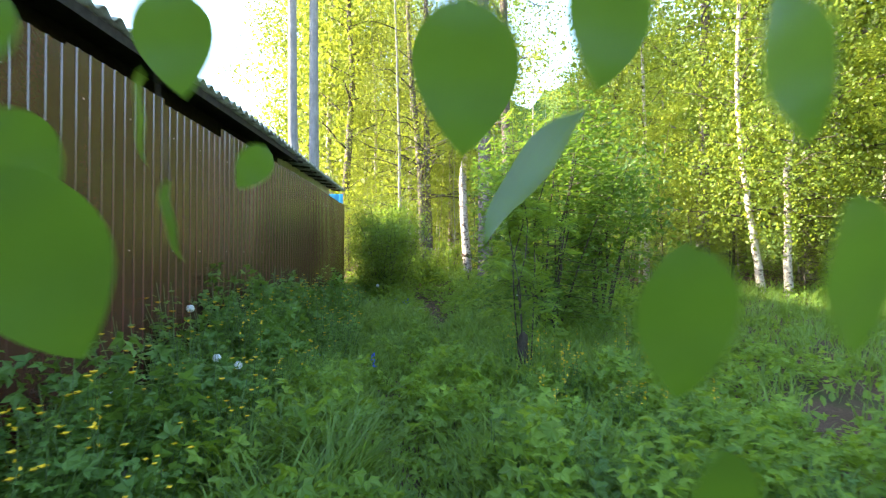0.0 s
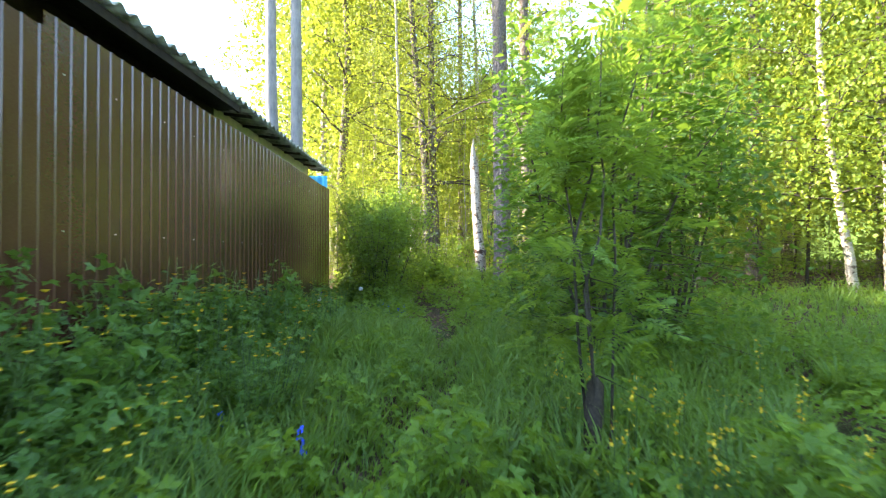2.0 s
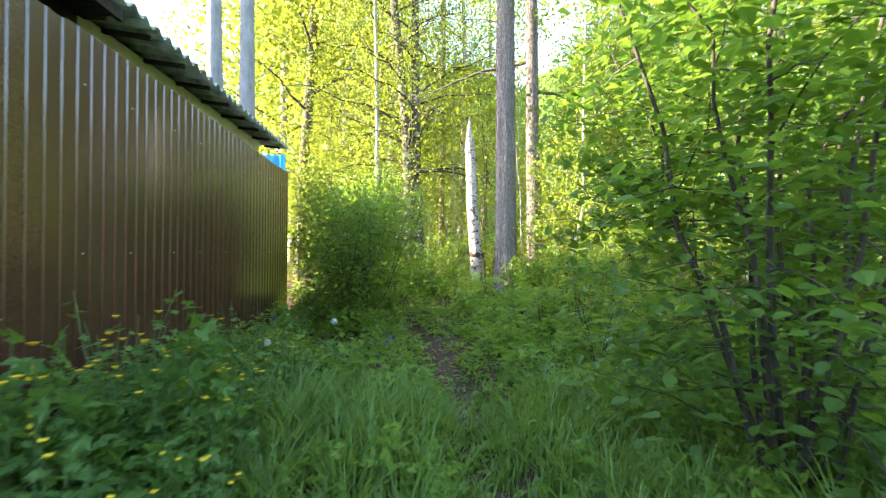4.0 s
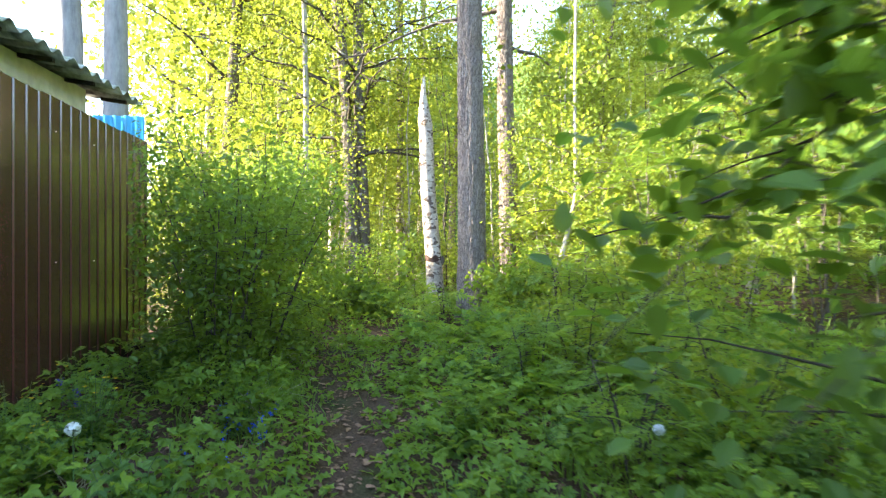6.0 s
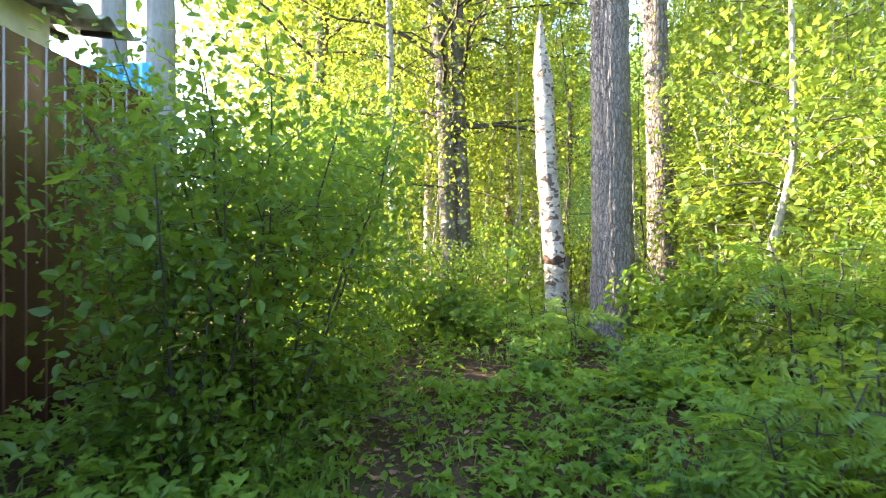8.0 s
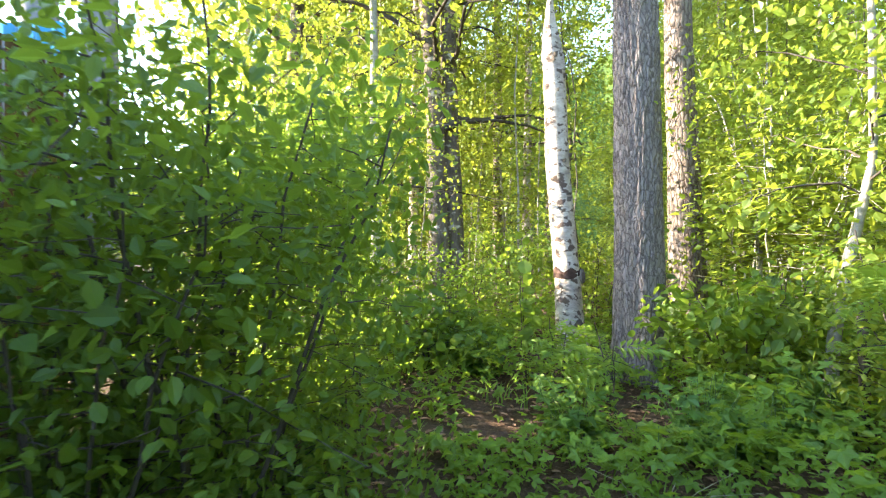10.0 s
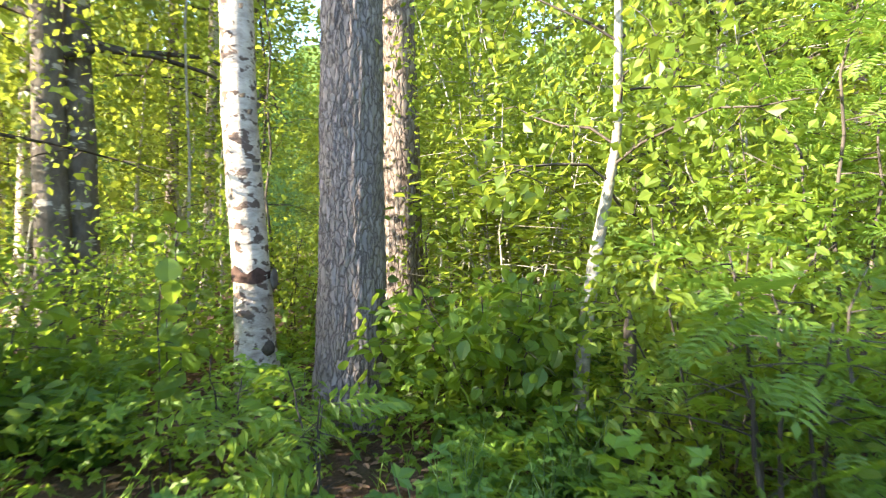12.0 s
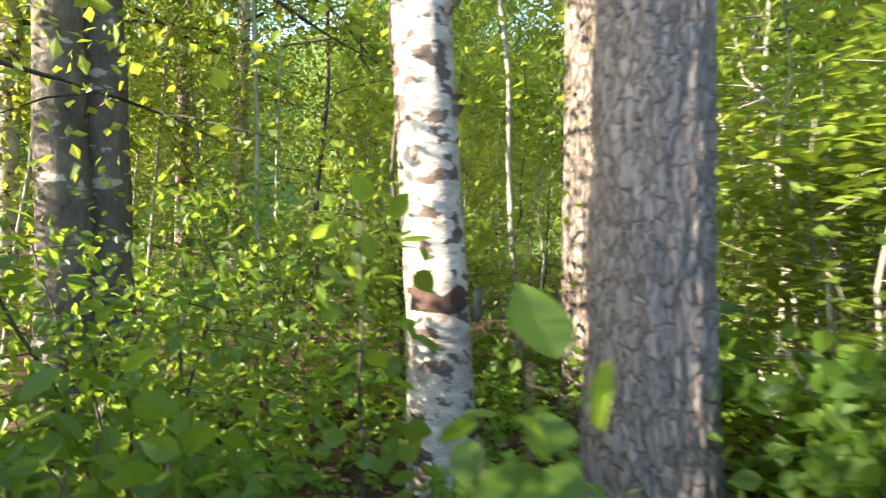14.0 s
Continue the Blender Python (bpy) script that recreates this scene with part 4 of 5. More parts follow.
# ---------------- forest behind ----------------
def young_tree(seed, height, leaf_mat, leaves, size, bark_mat, reach=1.2, low=0.12, label=""):
    r = np.random.default_rng(seed)
    pts = trunk_line([(0, 0, 0), (0.1 * r.normal(), 0.1 * r.normal(), height * 0.5), (0.25 * r.normal(), 0.25 * r.normal(), height)], 14, 0.05, r)
    parts = tree_parts(r, pts, np.linspace(0.012 + height * 0.0045, 0.006, 14), 26, low, reach, leaves, size, "far", 0.22, 0.12, 5, 0.13, 0.7, 2, 0.55, 0.05)
    return tree_thing("young_tree", label, "tree", "forest trees", parts, bark_mat, leaf_mat, (0, 0, 0))


def tall_tree(seed, height, leaf_mat, leaves, size, bark_mat, name, label, reach=2.8, low=0.2):
    r = np.random.default_rng(seed)
    pts = trunk_line([(0, 0, 0), (0.2 * r.normal(), 0.2 * r.normal(), height * 0.5), (0.4 * r.normal(), 0.4 * r.normal(), height)], 16, 0.06, r)
    parts = tree_parts(r, pts, flare(0.15, 0.03, 16), 26, low, reach, leaves, size, "far", 0.3, 0.15, 8, 0.5, 0.4, 1, 0.5, 0.9)
    return tree_thing(name, label, "tree", "forest trees", parts, bark_mat, leaf_mat, (0, 0, 0))


YOUNG = [young_tree(101, 5.5, LEAF_YOUNG, 8200, 0.062, THIN_BARK, 1.25, label="slender young tree with light green leaves in layers"),
         young_tree(102, 6.5, LEAF_YOUNG, 8600, 0.064, SHRUB_BARK, 1.4, label="thin dark-stemmed young tree with light green leaves"),
         young_tree(103, 4.2, LEAF_BIRCH, 6800, 0.055, THIN_BARK, 1.1, label="small young birch with yellow-green leaves"),
         young_tree(104, 3.0, LEAF_BIRCH, 6000, 0.055, SHRUB_BARK, 1.1, 0.06, label="low leafy undergrowth tree with yellow-green leaves")]
TALL = [tall_tree(111, 14, LEAF_BIRCH, 11000, 0.145, BIRCH_BARK, "forest_birch", "tall forest birch with white trunk and yellow-green crown"),
        tall_tree(112, 16, LEAF_YOUNG, 11000, 0.15, BROWN_BARK, "forest_tree", "tall forest tree with brown trunk and dense green crown", 3.0),
        tall_tree(113, 13, LEAF_BIRCH, 11000, 0.145, OLD_BIRCH, "forest_birch", "tall forest birch with dark trunk and drooping light crown", 2.8, 0.12)]

used_y, used_t = [False] * len(YOUNG), [False] * len(TALL)
taken = [(1.84, 14.72), (1.4, 15.3), (2.66, 15.7), (0.12, 17.0), (0.32, 17.1), (-0.6, 16.3), (1.08, 22), (7.95, 12.6), (8.5, 12.4)]


def place(protos, used, k, x, y, scale, spin):
    m = Matrix.Translation((x, y, ground_z(x, y) - 0.08)) @ Matrix.Rotation(spin, 4, "Z") @ Matrix.Scale(scale, 4)
    if not used[k]:
        used[k] = True
        protos[k].matrix_basis = m
    else:
        copy_thing(protos[k], m)
    taken.append((x, y))


def free(x, y, gap):
    return all((x - a) ** 2 + (y - b) ** 2 > gap * gap for a, b in taken)


def sky_gap(x, y):
    """The open strip beyond the shed where the sky shows."""
    return x < -1.2 - 0.36 * (y - 12)


rr = random.Random(12)
n = tries = 0
while n < 54 and tries < 6000:
    tries += 1
    x, y = rr.uniform(-7, 17), rr.uniform(13, 29)
    near = y < 16.6 and x < 3.6
    if near or (x < 6 and y < 15.4) or (y < 12.4 + 0.0 * x) or (sky_gap(x, y) and y < 22) or not free(x, y, 0.95):
        continue
    k = rr.choice((0, 1, 2, 3, 3, 2))
    sc = rr.uniform(0.8, 1.25)
    if sky_gap(x, y):
        k, sc = 3, rr.uniform(0.8, 1.1)
    place(YOUNG, used_y, k, x, y, sc, rr.uniform(0, 6.28))
    n += 1
# those near (-1.6, 16.9) and (-2.6, 18.0) are added to shade the birches' feet
for (x, y, k, sc) in ((10.5, 11.5, 0, 1.0), (11.6, 9.4, 1, 1.0), (10.2, 13.2, 3, 1.2), (12.5, 7.5, 2, 1.1), (13.5, 10.6, 0, 1.2), (12.6, 12.4, 1, 1.1), (13.2, 5.4, 3, 1.2), (14.6, 7.4, 1, 1.0),
                      (5.6, 13.4, 2, 0.8), (6.9, 13.6, 3, 1.0), (9.4, 12.9, 3, 0.9), (-1.9, 14.6, 3, 0.75), (-1.6, 16.9, 3, 0.8), (-2.6, 18.0, 3, 1.0), (-3.0, 16.6, 3, 0.8)):
    place(YOUNG, used_y, k, x, y, sc, rr.uniform(0, 6.28))
n = tries = 0
while n < 24 and tries < 5000:
    tries += 1
    x, y = rr.uniform(-8, 26), rr.uniform(13, 42)
    if sky_gap(x - 2.2, y) or (y < 19.5 and x < 8) or y < 13 or not free(x, y, 1.6):
        continue
    place(TALL, used_t, rr.randrange(3), x, y, rr.uniform(0.85, 1.2), rr.uniform(0, 6.28))
    n += 1
for (x, y, k) in ((14, 11.5, 0), (16.5, 8, 1), (15.5, 14.5, 2), (18, 12, 1), (17, 4.5, 0), (-4.1, 22.5, 0), (-3.0, 20.0, 2), (-6.8, 27, 0), (12, 16.5, 1), (15, 19.5, 0), (19, 17, 1), (13.5, 23, 2), (20, 23, 0), (10, 19, 1)):
    place(TALL, used_t, k, x, y, 1.25 if x > 9 else 1.0, rr.uniform(0, 6.28))

# thin bare stems in the thicket
for k in range(26):
    for _ in range(50):
        x, y = rr.uniform(-1.6, 7.5), rr.uniform(15.8, 19.5)
        if free(x, y, 0.3) and not (-0.8 < x < 1.0 and y < 17.3):
            break
    taken.append((x, y))
    h, r0 = rr.uniform(3.5, 7), rr.uniform(0.010, 0.024)
    r = np.random.default_rng(300 + k)
    b = Build()
    pts = curve_between((0, 0, -0.1), (rr.uniform(-0.5, 0.5), rr.uniform(-0.4, 0.4), h), 12, 0.03, r)
    b.tube(pts, np.linspace(r0, 0.004, 12), 5)
    t = thing("thin_tree", "very thin bare-stemmed young tree in the thicket", "tree", "thin stems", (x, y, ground_z(x, y)))
    part("stem", b.mesh("stem", THIN_BARK if k % 3 else SHRUB_BARK), t)
    le = Build()
    spots = np.array([along(pts, v) for v in np.linspace(0.3, 0.99, 30)])
    c = spots[r.integers(0, 30, 500)] + r.normal(size=(500, 3)) * (0.28, 0.28, 0.15)
    le.many(*FAR_LEAF, leaf_mats(c, 0.07 * (0.6 + 0.7 * r.random(500)), 0.5, r, 0.5))
    part("foliage", le.mesh("foliage", LEAF_YOUNG, False), t)["kind"] = "stuff"


def backdrop():
    m, t, p = material("distant_forest")
    n1, n2 = noise_tex(t, coords(t), 1.6, 6, 0.75), noise_tex(t, coords(t), 0.25, 3)
    c = mixc(t, 0.4, ramp(t, n1, [(0.3, (0.02, 0.045, 0.01)), (0.55, (0.07, 0.13, 0.02)), (0.75, (0.16, 0.24, 0.04))]), ramp(t, n2, [(0.3, (0.03, 0.06, 0.01)), (0.7, (0.12, 0.18, 0.03))]))
    t.links.new(c, p.inputs["Base Color"])
    p.inputs["Roughness"].default_value = 0.95
    b, n, v = Build(), 240, []
    for i in range(n):
        a = 2 * math.pi * i / n
        rad = 56 + 2.5 * noise.noise((math.cos(a) * 9, math.sin(a) * 9, 1))
        bearing = math.degrees(math.atan2(math.cos(a), math.sin(a)))
        # low west lets the sun in; the unseen rear height shapes the fence's reflections
        h = (7 if -110 < bearing < -13 else 14 if 95 < bearing or bearing < -160 else 21) + 4 * noise.noise((math.cos(a) * 14, math.sin(a) * 14, 5)) + 1.6 * noise.noise((math.cos(a) * 50, math.sin(a) * 50, 9))
        for z, q in ((-1, 0), (h * 0.5, -0.8), (h, 0.8)):
            v.append(((rad + q) * math.cos(a), 8 + (rad + q) * math.sin(a), z))
    f = [(3 * i + j, 3 * ((i + 1) % n) + j, 3 * ((i + 1) % n) + j + 1, 3 * i + j + 1) for i in range(n) for j in (0, 1)]
    b.add(v, f)
    tagged(part("backdrop", b.mesh("backdrop", m)), "distant green edge of the forest all round", "backdrop", kind="structure")


backdrop()

# ---------------- herbs and grass ----------------
G = np.random.default_rng(77)


def ground_arr(x, y):
    return np.array([ground_z(a, b) for a, b in zip(x, y)])


def off_path(x, y, w):
    px = np.array([path_x(v) for v in y])
    return (np.abs(x - px) > w) | (y < 8.5)


def bare(x, y):
    """How bare the ground is: the path, and the litter round the thick trunk."""
    px = np.array([path_x(v) for v in y])
    a = np.exp(-((x - px) / 0.19) ** 2) * np.clip((y - 8.6) / 1.5, 0, 1)
    a = np.maximum(a, np.exp(-(((x - 1.45) / 0.38) ** 2 + ((y - 13.75) / 0.7) ** 2)) * 0.92)
    a = np.maximum(a, np.exp(-(((x - 0.75) / 0.42) ** 2 + ((y - 13.7) / 0.3) ** 2)) * 0.8)
    return a


def by_walk(x, y):
    """One away from the walked line, small on it, where the plants are trodden down."""
    wx = np.interp(y, [0, 1.4, 2.6, 3.8, 4.7, 7.2, 8.1, 9.2, 10.3, 11.2, 12.06, 12.5, 13.05, 13.6], [0.47, 0.57, 0.57, 0.24, 0.05, 0.65, 0.5, 0.69, 0.44, 0.69, 0.76, 0.64, 0.54, 0.34])
    return 1 - 0.72 * np.exp(-((x - wx) / 0.22) ** 2) * (y < 14)


def cover(name, label, n, xr, yr, size, shape, mat, height, up, droop=0.3):
    x, y = G.uniform(*xr, n), G.uniform(*yr, n)
    patch = np.array([noise.noise((a * 0.9, b * 0.9, 7)) for a, b in zip(x, y)])
    clump = np.array([noise.noise((a * 2.6, b * 2.6, 21)) for a, b in zip(x, y)])
    ok = (G.random(n) > bare(x, y)) & (x > -1.72) & (G.random(n) < 0.6 + 2.2 * (clump + 0.15))
    x, y, patch, clump = x[ok], y[ok], patch[ok], clump[ok]
    h = height * (0.55 + 0.9 * np.clip(patch + 0.3, 0, 1)) * G.random(len(x)) ** 0.6 + 0.02
    h *= np.where(off_path(x, y, 0.4), 1, 0.4) * by_walk(x, y) * (0.55 + 1.3 * np.clip(clump + 0.2, 0, 0.7))
    h *= 1 - 0.6 * np.exp(-((x - 1.22) / 0.3) ** 2 - ((y - 4.8) / 0.6) ** 2)
    c = np.stack([x, y, ground_arr(x, y) + h], 1)
    keep = clear_of_walk(c) & (c[:, 2] < 1.1)
    c = c[keep]
    b = Build()
    b.many(*SHAPES[shape], leaf_mats(c, size * (0.55 + 0.8 * G.random(len(c))), up, G, droop))
    ob = part(name, b.mesh(name, mat, False))
    tagged(ob, label, "herbs", kind="stuff")


# lush herbs near the start, then lower growth towards the trees
cover("herb_cover", "lush low green herbs covering the ground", 30000, (-1.7, 3.2), (0.2, 5.2), 0.082, "trio", LEAF_COVER, 0.44, 0.55)
cover("herb_cover", "low green herbs between grass on the clearing", 19000, (-1.7, 4.5), (5.2, 9.6), 0.07, "trio", LEAF_COVER, 0.28, 0.6)
cover("herb_cover", "low green herbs and seedlings on the forest floor", 44000, (-1.7, 4.8), (9.2, 16.5), 0.066, "trio", LEAF_COVER, 0.40, 0.6)
cover("herb_cover", "green herbs in the sun at the far side of the clearing", 14000, (3, 14), (0, 13.5), 0.09, "blade", LEAF_COVER, 0.25, 0.5)
cover("tall_herbs", "dense tall leafy herbs growing against the brown fence", 13000, (-1.7, -0.75), (1.2, 9.0), 0.085, "trio", LEAF_HERB, 0.72, 0.5)
cover("forest_herbs", "low undergrowth among the far trees", 34000, (-7, 16), (15.5, 32), 0.09, "far", LEAF_BUSH, 0.8, 0.5)


def grass(name, label, n, xr, yr, height, lean=0.5, clump=1.0, width=0.006):
    k = n // 14
    cx, cy = G.uniform(*xr, k), G.uniform(*yr, k)
    x = np.repeat(cx, 14) + G.normal(size=k * 14) * 0.045 * clump
    y = np.repeat(cy, 14) + G.normal(size=k * 14) * 0.045 * clump
    ok = (G.random(len(x)) > bare(x, y) * 1.2) & (x > -1.70)
    x, y = x[ok], y[ok]
    hs = height * (0.45 + 0.75 * G.random(len(x)))
    hs *= 0.7 + 0.6 * np.clip(np.array([noise.noise((a * 0.8, b * 0.8, 2)) for a, b in zip(x, y)]) + 0.3, 0, 1)
    hs *= by_walk(x, y)
    a, bend = G.uniform(0, 2 * math.pi, len(x)), lean * hs * (0.3 + G.random(len(x)))
    z = ground_arr(x, y) - 0.01
    w = width * (0.6 + 0.7 * G.random(len(x)))
    dx, dy = np.cos(a), np.sin(a)
    rows = []
    for s, wf in ((0, 1.0), (0.4, 0.9), (0.75, 0.6)):
        for side in (-1, 1):
            rows.append(np.stack([x + dx * bend * s * s - dy * w * wf * side, y + dy * bend * s * s + dx * w * wf * side, z + hs * s * (1 - 0.12 * s)], 1))
    rows.append(np.stack([x + dx * bend, y + dy * bend, z + hs * 0.86], 1))
    v = np.stack(rows, 1)
    m = len(x)
    base = (np.arange(m) * 7)[:, None]
    b = Build()
    b.add(v.reshape(-1, 3), np.concatenate([base + [0, 1, 3, 2], base + [2, 3, 5, 4]]))
    b.f.append(base + [4, 5, 6])
    tagged(part(name, b.mesh(name, GRASS, False)), label, "grass", kind="stuff")


grass("grass", "tall green grass in the clearing beside the fence", 22000, (-1.2, 2.6), (2.2, 9.3), 0.46, 0.75)
grass("grass", "grass of the open clearing, sunlit at the far side", 17000, (2.4, 13), (1.0, 12.8), 0.42, 0.6, 2.0, 0.008)
grass("grass", "long grass near the start of the walk", 6000, (-1.6, 2.8), (0.8, 3.2), 0.42, 0.8)
grass("grass", "sparse thin grass beside the forest path", 4000, (-1.6, 3.0), (9.2, 14), 0.22, 0.7)


def tuft(x, y, n, h, seed):
    r = np.random.default_rng(seed)
    b = Build()
    for k in range(n):
        a, ln = r.uniform(0, 6.28), h * r.uniform(0.6, 1.1)
        bend = ln * r.uniform(0.25, 0.8)
        w = r.uniform(0.004, 0.009)
        px, py = r.normal() * 0.03, r.normal() * 0.03
        v = []
        for s in np.linspace(0, 1, 6):
            ww = w * (1 - s ** 2) + 0.0004
            cx, cy, cz = px + math.cos(a) * bend * s ** 1.8, py + math.sin(a) * bend * s ** 1.8, ln * (s - 0.35 * s * s)
            v += [(cx - math.sin(a) * ww, cy + math.cos(a) * ww, cz), (cx + math.sin(a) * ww, cy - math.cos(a) * ww, cz)]
        b.add(v, [(2 * i, 2 * i + 1, 2 * i + 3, 2 * i + 2) for i in range(5)])
    return b.mesh("grass_tuft", GRASS, False)


tuft_meshes = [tuft(0, 0, 70, 0.75, 900 + k) for k in range(4)]
for k in range(58):
    for _ in range(30):
        x, y = (rr.uniform(-0.55, 0.0), rr.uniform(2.5, 3.7)) if k > 45 else (rr.uniform(-1.2, -0.05), rr.uniform(2.0, 8.5)) if k % 2 else (rr.uniform(1.0, 4.5), rr.uniform(5.2, 9.5))
        if abs(x - 2.05) > 0.25 or abs(y - 7.65) > 0.25:
            break
    s = new("grass_tuft", tuft_meshes[k % 4])
    s.matrix_basis = Matrix.Translation((x, y, ground_z(x, y) - 0.01)) @ Matrix.Rotation(rr.uniform(0, 6.28), 4, "Z") @ Matrix.Scale(rr.uniform(0.9, 1.15) if k > 45 else rr.uniform(0.6, 1.0), 4)
    tagged(s, "arching tuft of long green grass blades", "grass tuft", "grass tufts")


def herb(seed, height, stems, leaves, size, flowers, name="celandine", label="", petal=YELLOW, lobed=True, spread=0.27):
    r = np.random.default_rng(seed)
    t = thing(name, label, "plant", "flowering herbs")
    st, le, tips = Build(), Build(), []
    c, sz = [], []
    for k in range(stems):
        a = r.uniform(0, 6.28)
        tip = np.array([math.cos(a) * spread * r.uniform(0.2, 1), math.sin(a) * spread * r.uniform(0.2, 1), height * r.uniform(0.65, 1.0)])
        pts = curve_between((0.02 * r.normal(), 0.02 * r.normal(), -0.02), tip, 6, 0.01, r)
        st.tube(pts, np.linspace(0.004, 0.0018, 6), 4)
        tips.append(tip)
        for q in range(leaves // stems):
            s = 0.12 + 0.86 * r.random()
            p = along(pts, s)
            d = r.normal(size=3) * (1, 1, 0.2)
            d *= 0.07 * (1.3 - s) / np.linalg.norm(d)
            c.append(p + d)
            sz.append(size * (1.25 - 0.7 * s) * r.uniform(0.7, 1.2))
    le.many(*(LOBED if lobed else SHAPES["trio"]), leaf_mats(np.array(c), np.array(sz), 0.65, r, 0.4))
    part("stalk", st.mesh("stalk", STEM), t)["kind"] = "stuff"
    part("foliage", le.mesh("foliage", LEAF_HERB, False), t)["kind"] = "stuff"
    for k in range(flowers):
        p = tips[k % len(tips)] + r.normal(size=3) * (0.02, 0.02, 0.012) + (0, 0, 0.01)
        b = Build()
        v, f = [(0, 0, 0)], []
        for i in range(8):
            a = i * math.pi / 4
            rad = 0.021 if i % 2 == 0 else 0.012
            v.append((rad * math.cos(a), rad * math.sin(a), 0.011))
        b.add(np.array(v) + p, [(0, i + 1, (i + 1) % 8 + 1) for i in range(8)])
        part("flower", b.mesh("flower", petal, False), t)
    return t


def scatter_things(protos, spots):
    used = [False] * len(protos)
    spots = [q for q in spots if bare(np.array([q[0]]), np.array([q[1]]))[0] < 0.4]
    for i, (x, y, s) in enumerate(spots):
        k = i % len(protos)
        m = Matrix.Translation((x, y, ground_z(x, y) - 0.01)) @ Matrix.Rotation(rr.uniform(0, 6.28), 4, "Z") @ Matrix.Scale(s, 4)
        if used[k]:
            copy_thing(protos[k], m)
        else:
            protos[k].matrix_basis = m
            used[k] = True


celandines = [herb(501, 0.86, 12, 230, 0.088, 7, label="bushy celandine with lobed leaves and small yellow flowers"),
              herb(502, 0.76, 11, 205, 0.088, 5, label="leafy celandine with lobed leaves and a few yellow flowers"),
              herb(503, 0.92, 11, 205, 0.085, 4, label="tall celandine with lobed leaves and seed pods")]
spots = []
for k in range(76):
    y = 0.9 + 8.6 * k / 76 + rr.uniform(-0.1, 0.1)
    if k % 2:
        spots.append((rr.uniform(-1.55, -1.1), y, rr.uniform(0.95, 1.28) * (1.0 if y < 8 else 0.75)))
    else:
        spots.append((rr.uniform(-1.3, -0.5), y, rr.uniform(0.72, 1.02)))
spots += [(rr.uniform(-1.6, -0.9), rr.uniform(9.3, 11.2), rr.uniform(0.4, 0.7)) for _ in range(14)]
spots += [(rr.uniform(1.1, 2.6), rr.uniform(3.6, 6.4), rr.uniform(0.4, 0.62)) for _ in range(18)]
scatter_things(celandines, spots)

elders = [herb(511, 0.36, 9, 81, 0.125, 0, "ground_elder", "low spreading herb with broad fresh green leaves", lobed=False, spread=0.26),
          herb(512, 0.42, 8, 104, 0.082, 0, "nettle", "upright herb with pointed toothed green leaves", lobed=False, spread=0.16),
          herb(513, 0.30, 8, 104, 0.075, 0, "lobed_herb", "low herb with soft lobed green leaves", lobed=True, spread=0.22)]
spots = [(rr.uniform(0.9, 2.6), rr.uniform(1.3, 4.2), rr.uniform(0.8, 1.15)) for _ in range(34)]
spots += [(rr.uniform(0.75, 1.7), rr.uniform(1.6, 3.4), rr.uniform(0.9, 1.25)) for _ in range(24)]
spots += [(rr.uniform(-0.9, 0.25), rr.uniform(1.3, 3.2), rr.uniform(0.8, 1.1)) for _ in range(20)]
spots += [(rr.uniform(-1.5, -0.2), rr.uniform(9.5, 14.5), rr.uniform(0.7, 1.1)) for _ in range(34)]
spots += [(rr.uniform(0.95, 3.8), rr.uniform(9.0, 13.4), rr.uniform(0.7, 1.1)) for _ in range(46)]
spots += [(rr.uniform(2.1, 4.5), rr.uniform(13.2, 15.5), rr.uniform(0.8, 1.2)) for _ in range(18)]
spots += [(rr.uniform(-0.8, 1.0), rr.uniform(14.3, 16.5), rr.uniform(0.8, 1.2)) for _ in range(20)]
scatter_things(elders, spots)


def frond_plant(seed, n, size, label, name="rowan_seedling"):
    r = np.random.default_rng(seed)
    t = thing(name, label, "plant", "seedlings")
    b = Build()
    pts = curve_between((0, 0, -0.02), (0.03, 0.02, size * 1.2), 6, 0.006, r)
    b.tube(pts, np.linspace(0.004, 0.002, 6), 5)
    part("stem", b.mesh("stem", STEM), t)
    for k in range(n):
        a = k * 2.4 + r.uniform(-0.3, 0.3)
        p = along(pts, 0.35 + 0.62 * k / n)
        y = np.array([math.cos(a), math.sin(a), 0.55 * r.uniform(0.5, 1.3)])
        y /= np.linalg.norm(y)
        x = np.cross(y, (0, 0, 1))
        x /= np.linalg.norm(x)
        m = np.stack([x, y, np.cross(x, y)], 1) * size * r.uniform(0.8, 1.2)
        l = Build()
        l.many(*ROWAN_LEAF, np.concatenate([m, p[:, None]], 1)[None])
        part("frond", l.mesh("frond", LEAF_ROWAN, False), t)["kind"] = "stuff"
    return t


seedlings = [frond_plant(601, 9, 0.18, "rowan seedling with a rosette of feathery leaves"), frond_plant(602, 7, 0.15, "small rowan seedling with feathery leaves"),
             frond_plant(603, 10, 0.21, "fern-like seedling with arching feathery leaves")]
spots = [(rr.uniform(1.05, 2.9), rr.uniform(9.6, 13.6), rr.uniform(0.8, 1.2)) for _ in range(34)]
spots += [(rr.uniform(0.95, 2.0), rr.uniform(3.4, 5.0), rr.uniform(0.6, 0.9)) for _ in range(8)] + [(rr.uniform(-0.7, 0.0), rr.uniform(12.4, 14.6), rr.uniform(0.7, 1.0)) for _ in range(8)]
scatter_things(seedlings, spots)


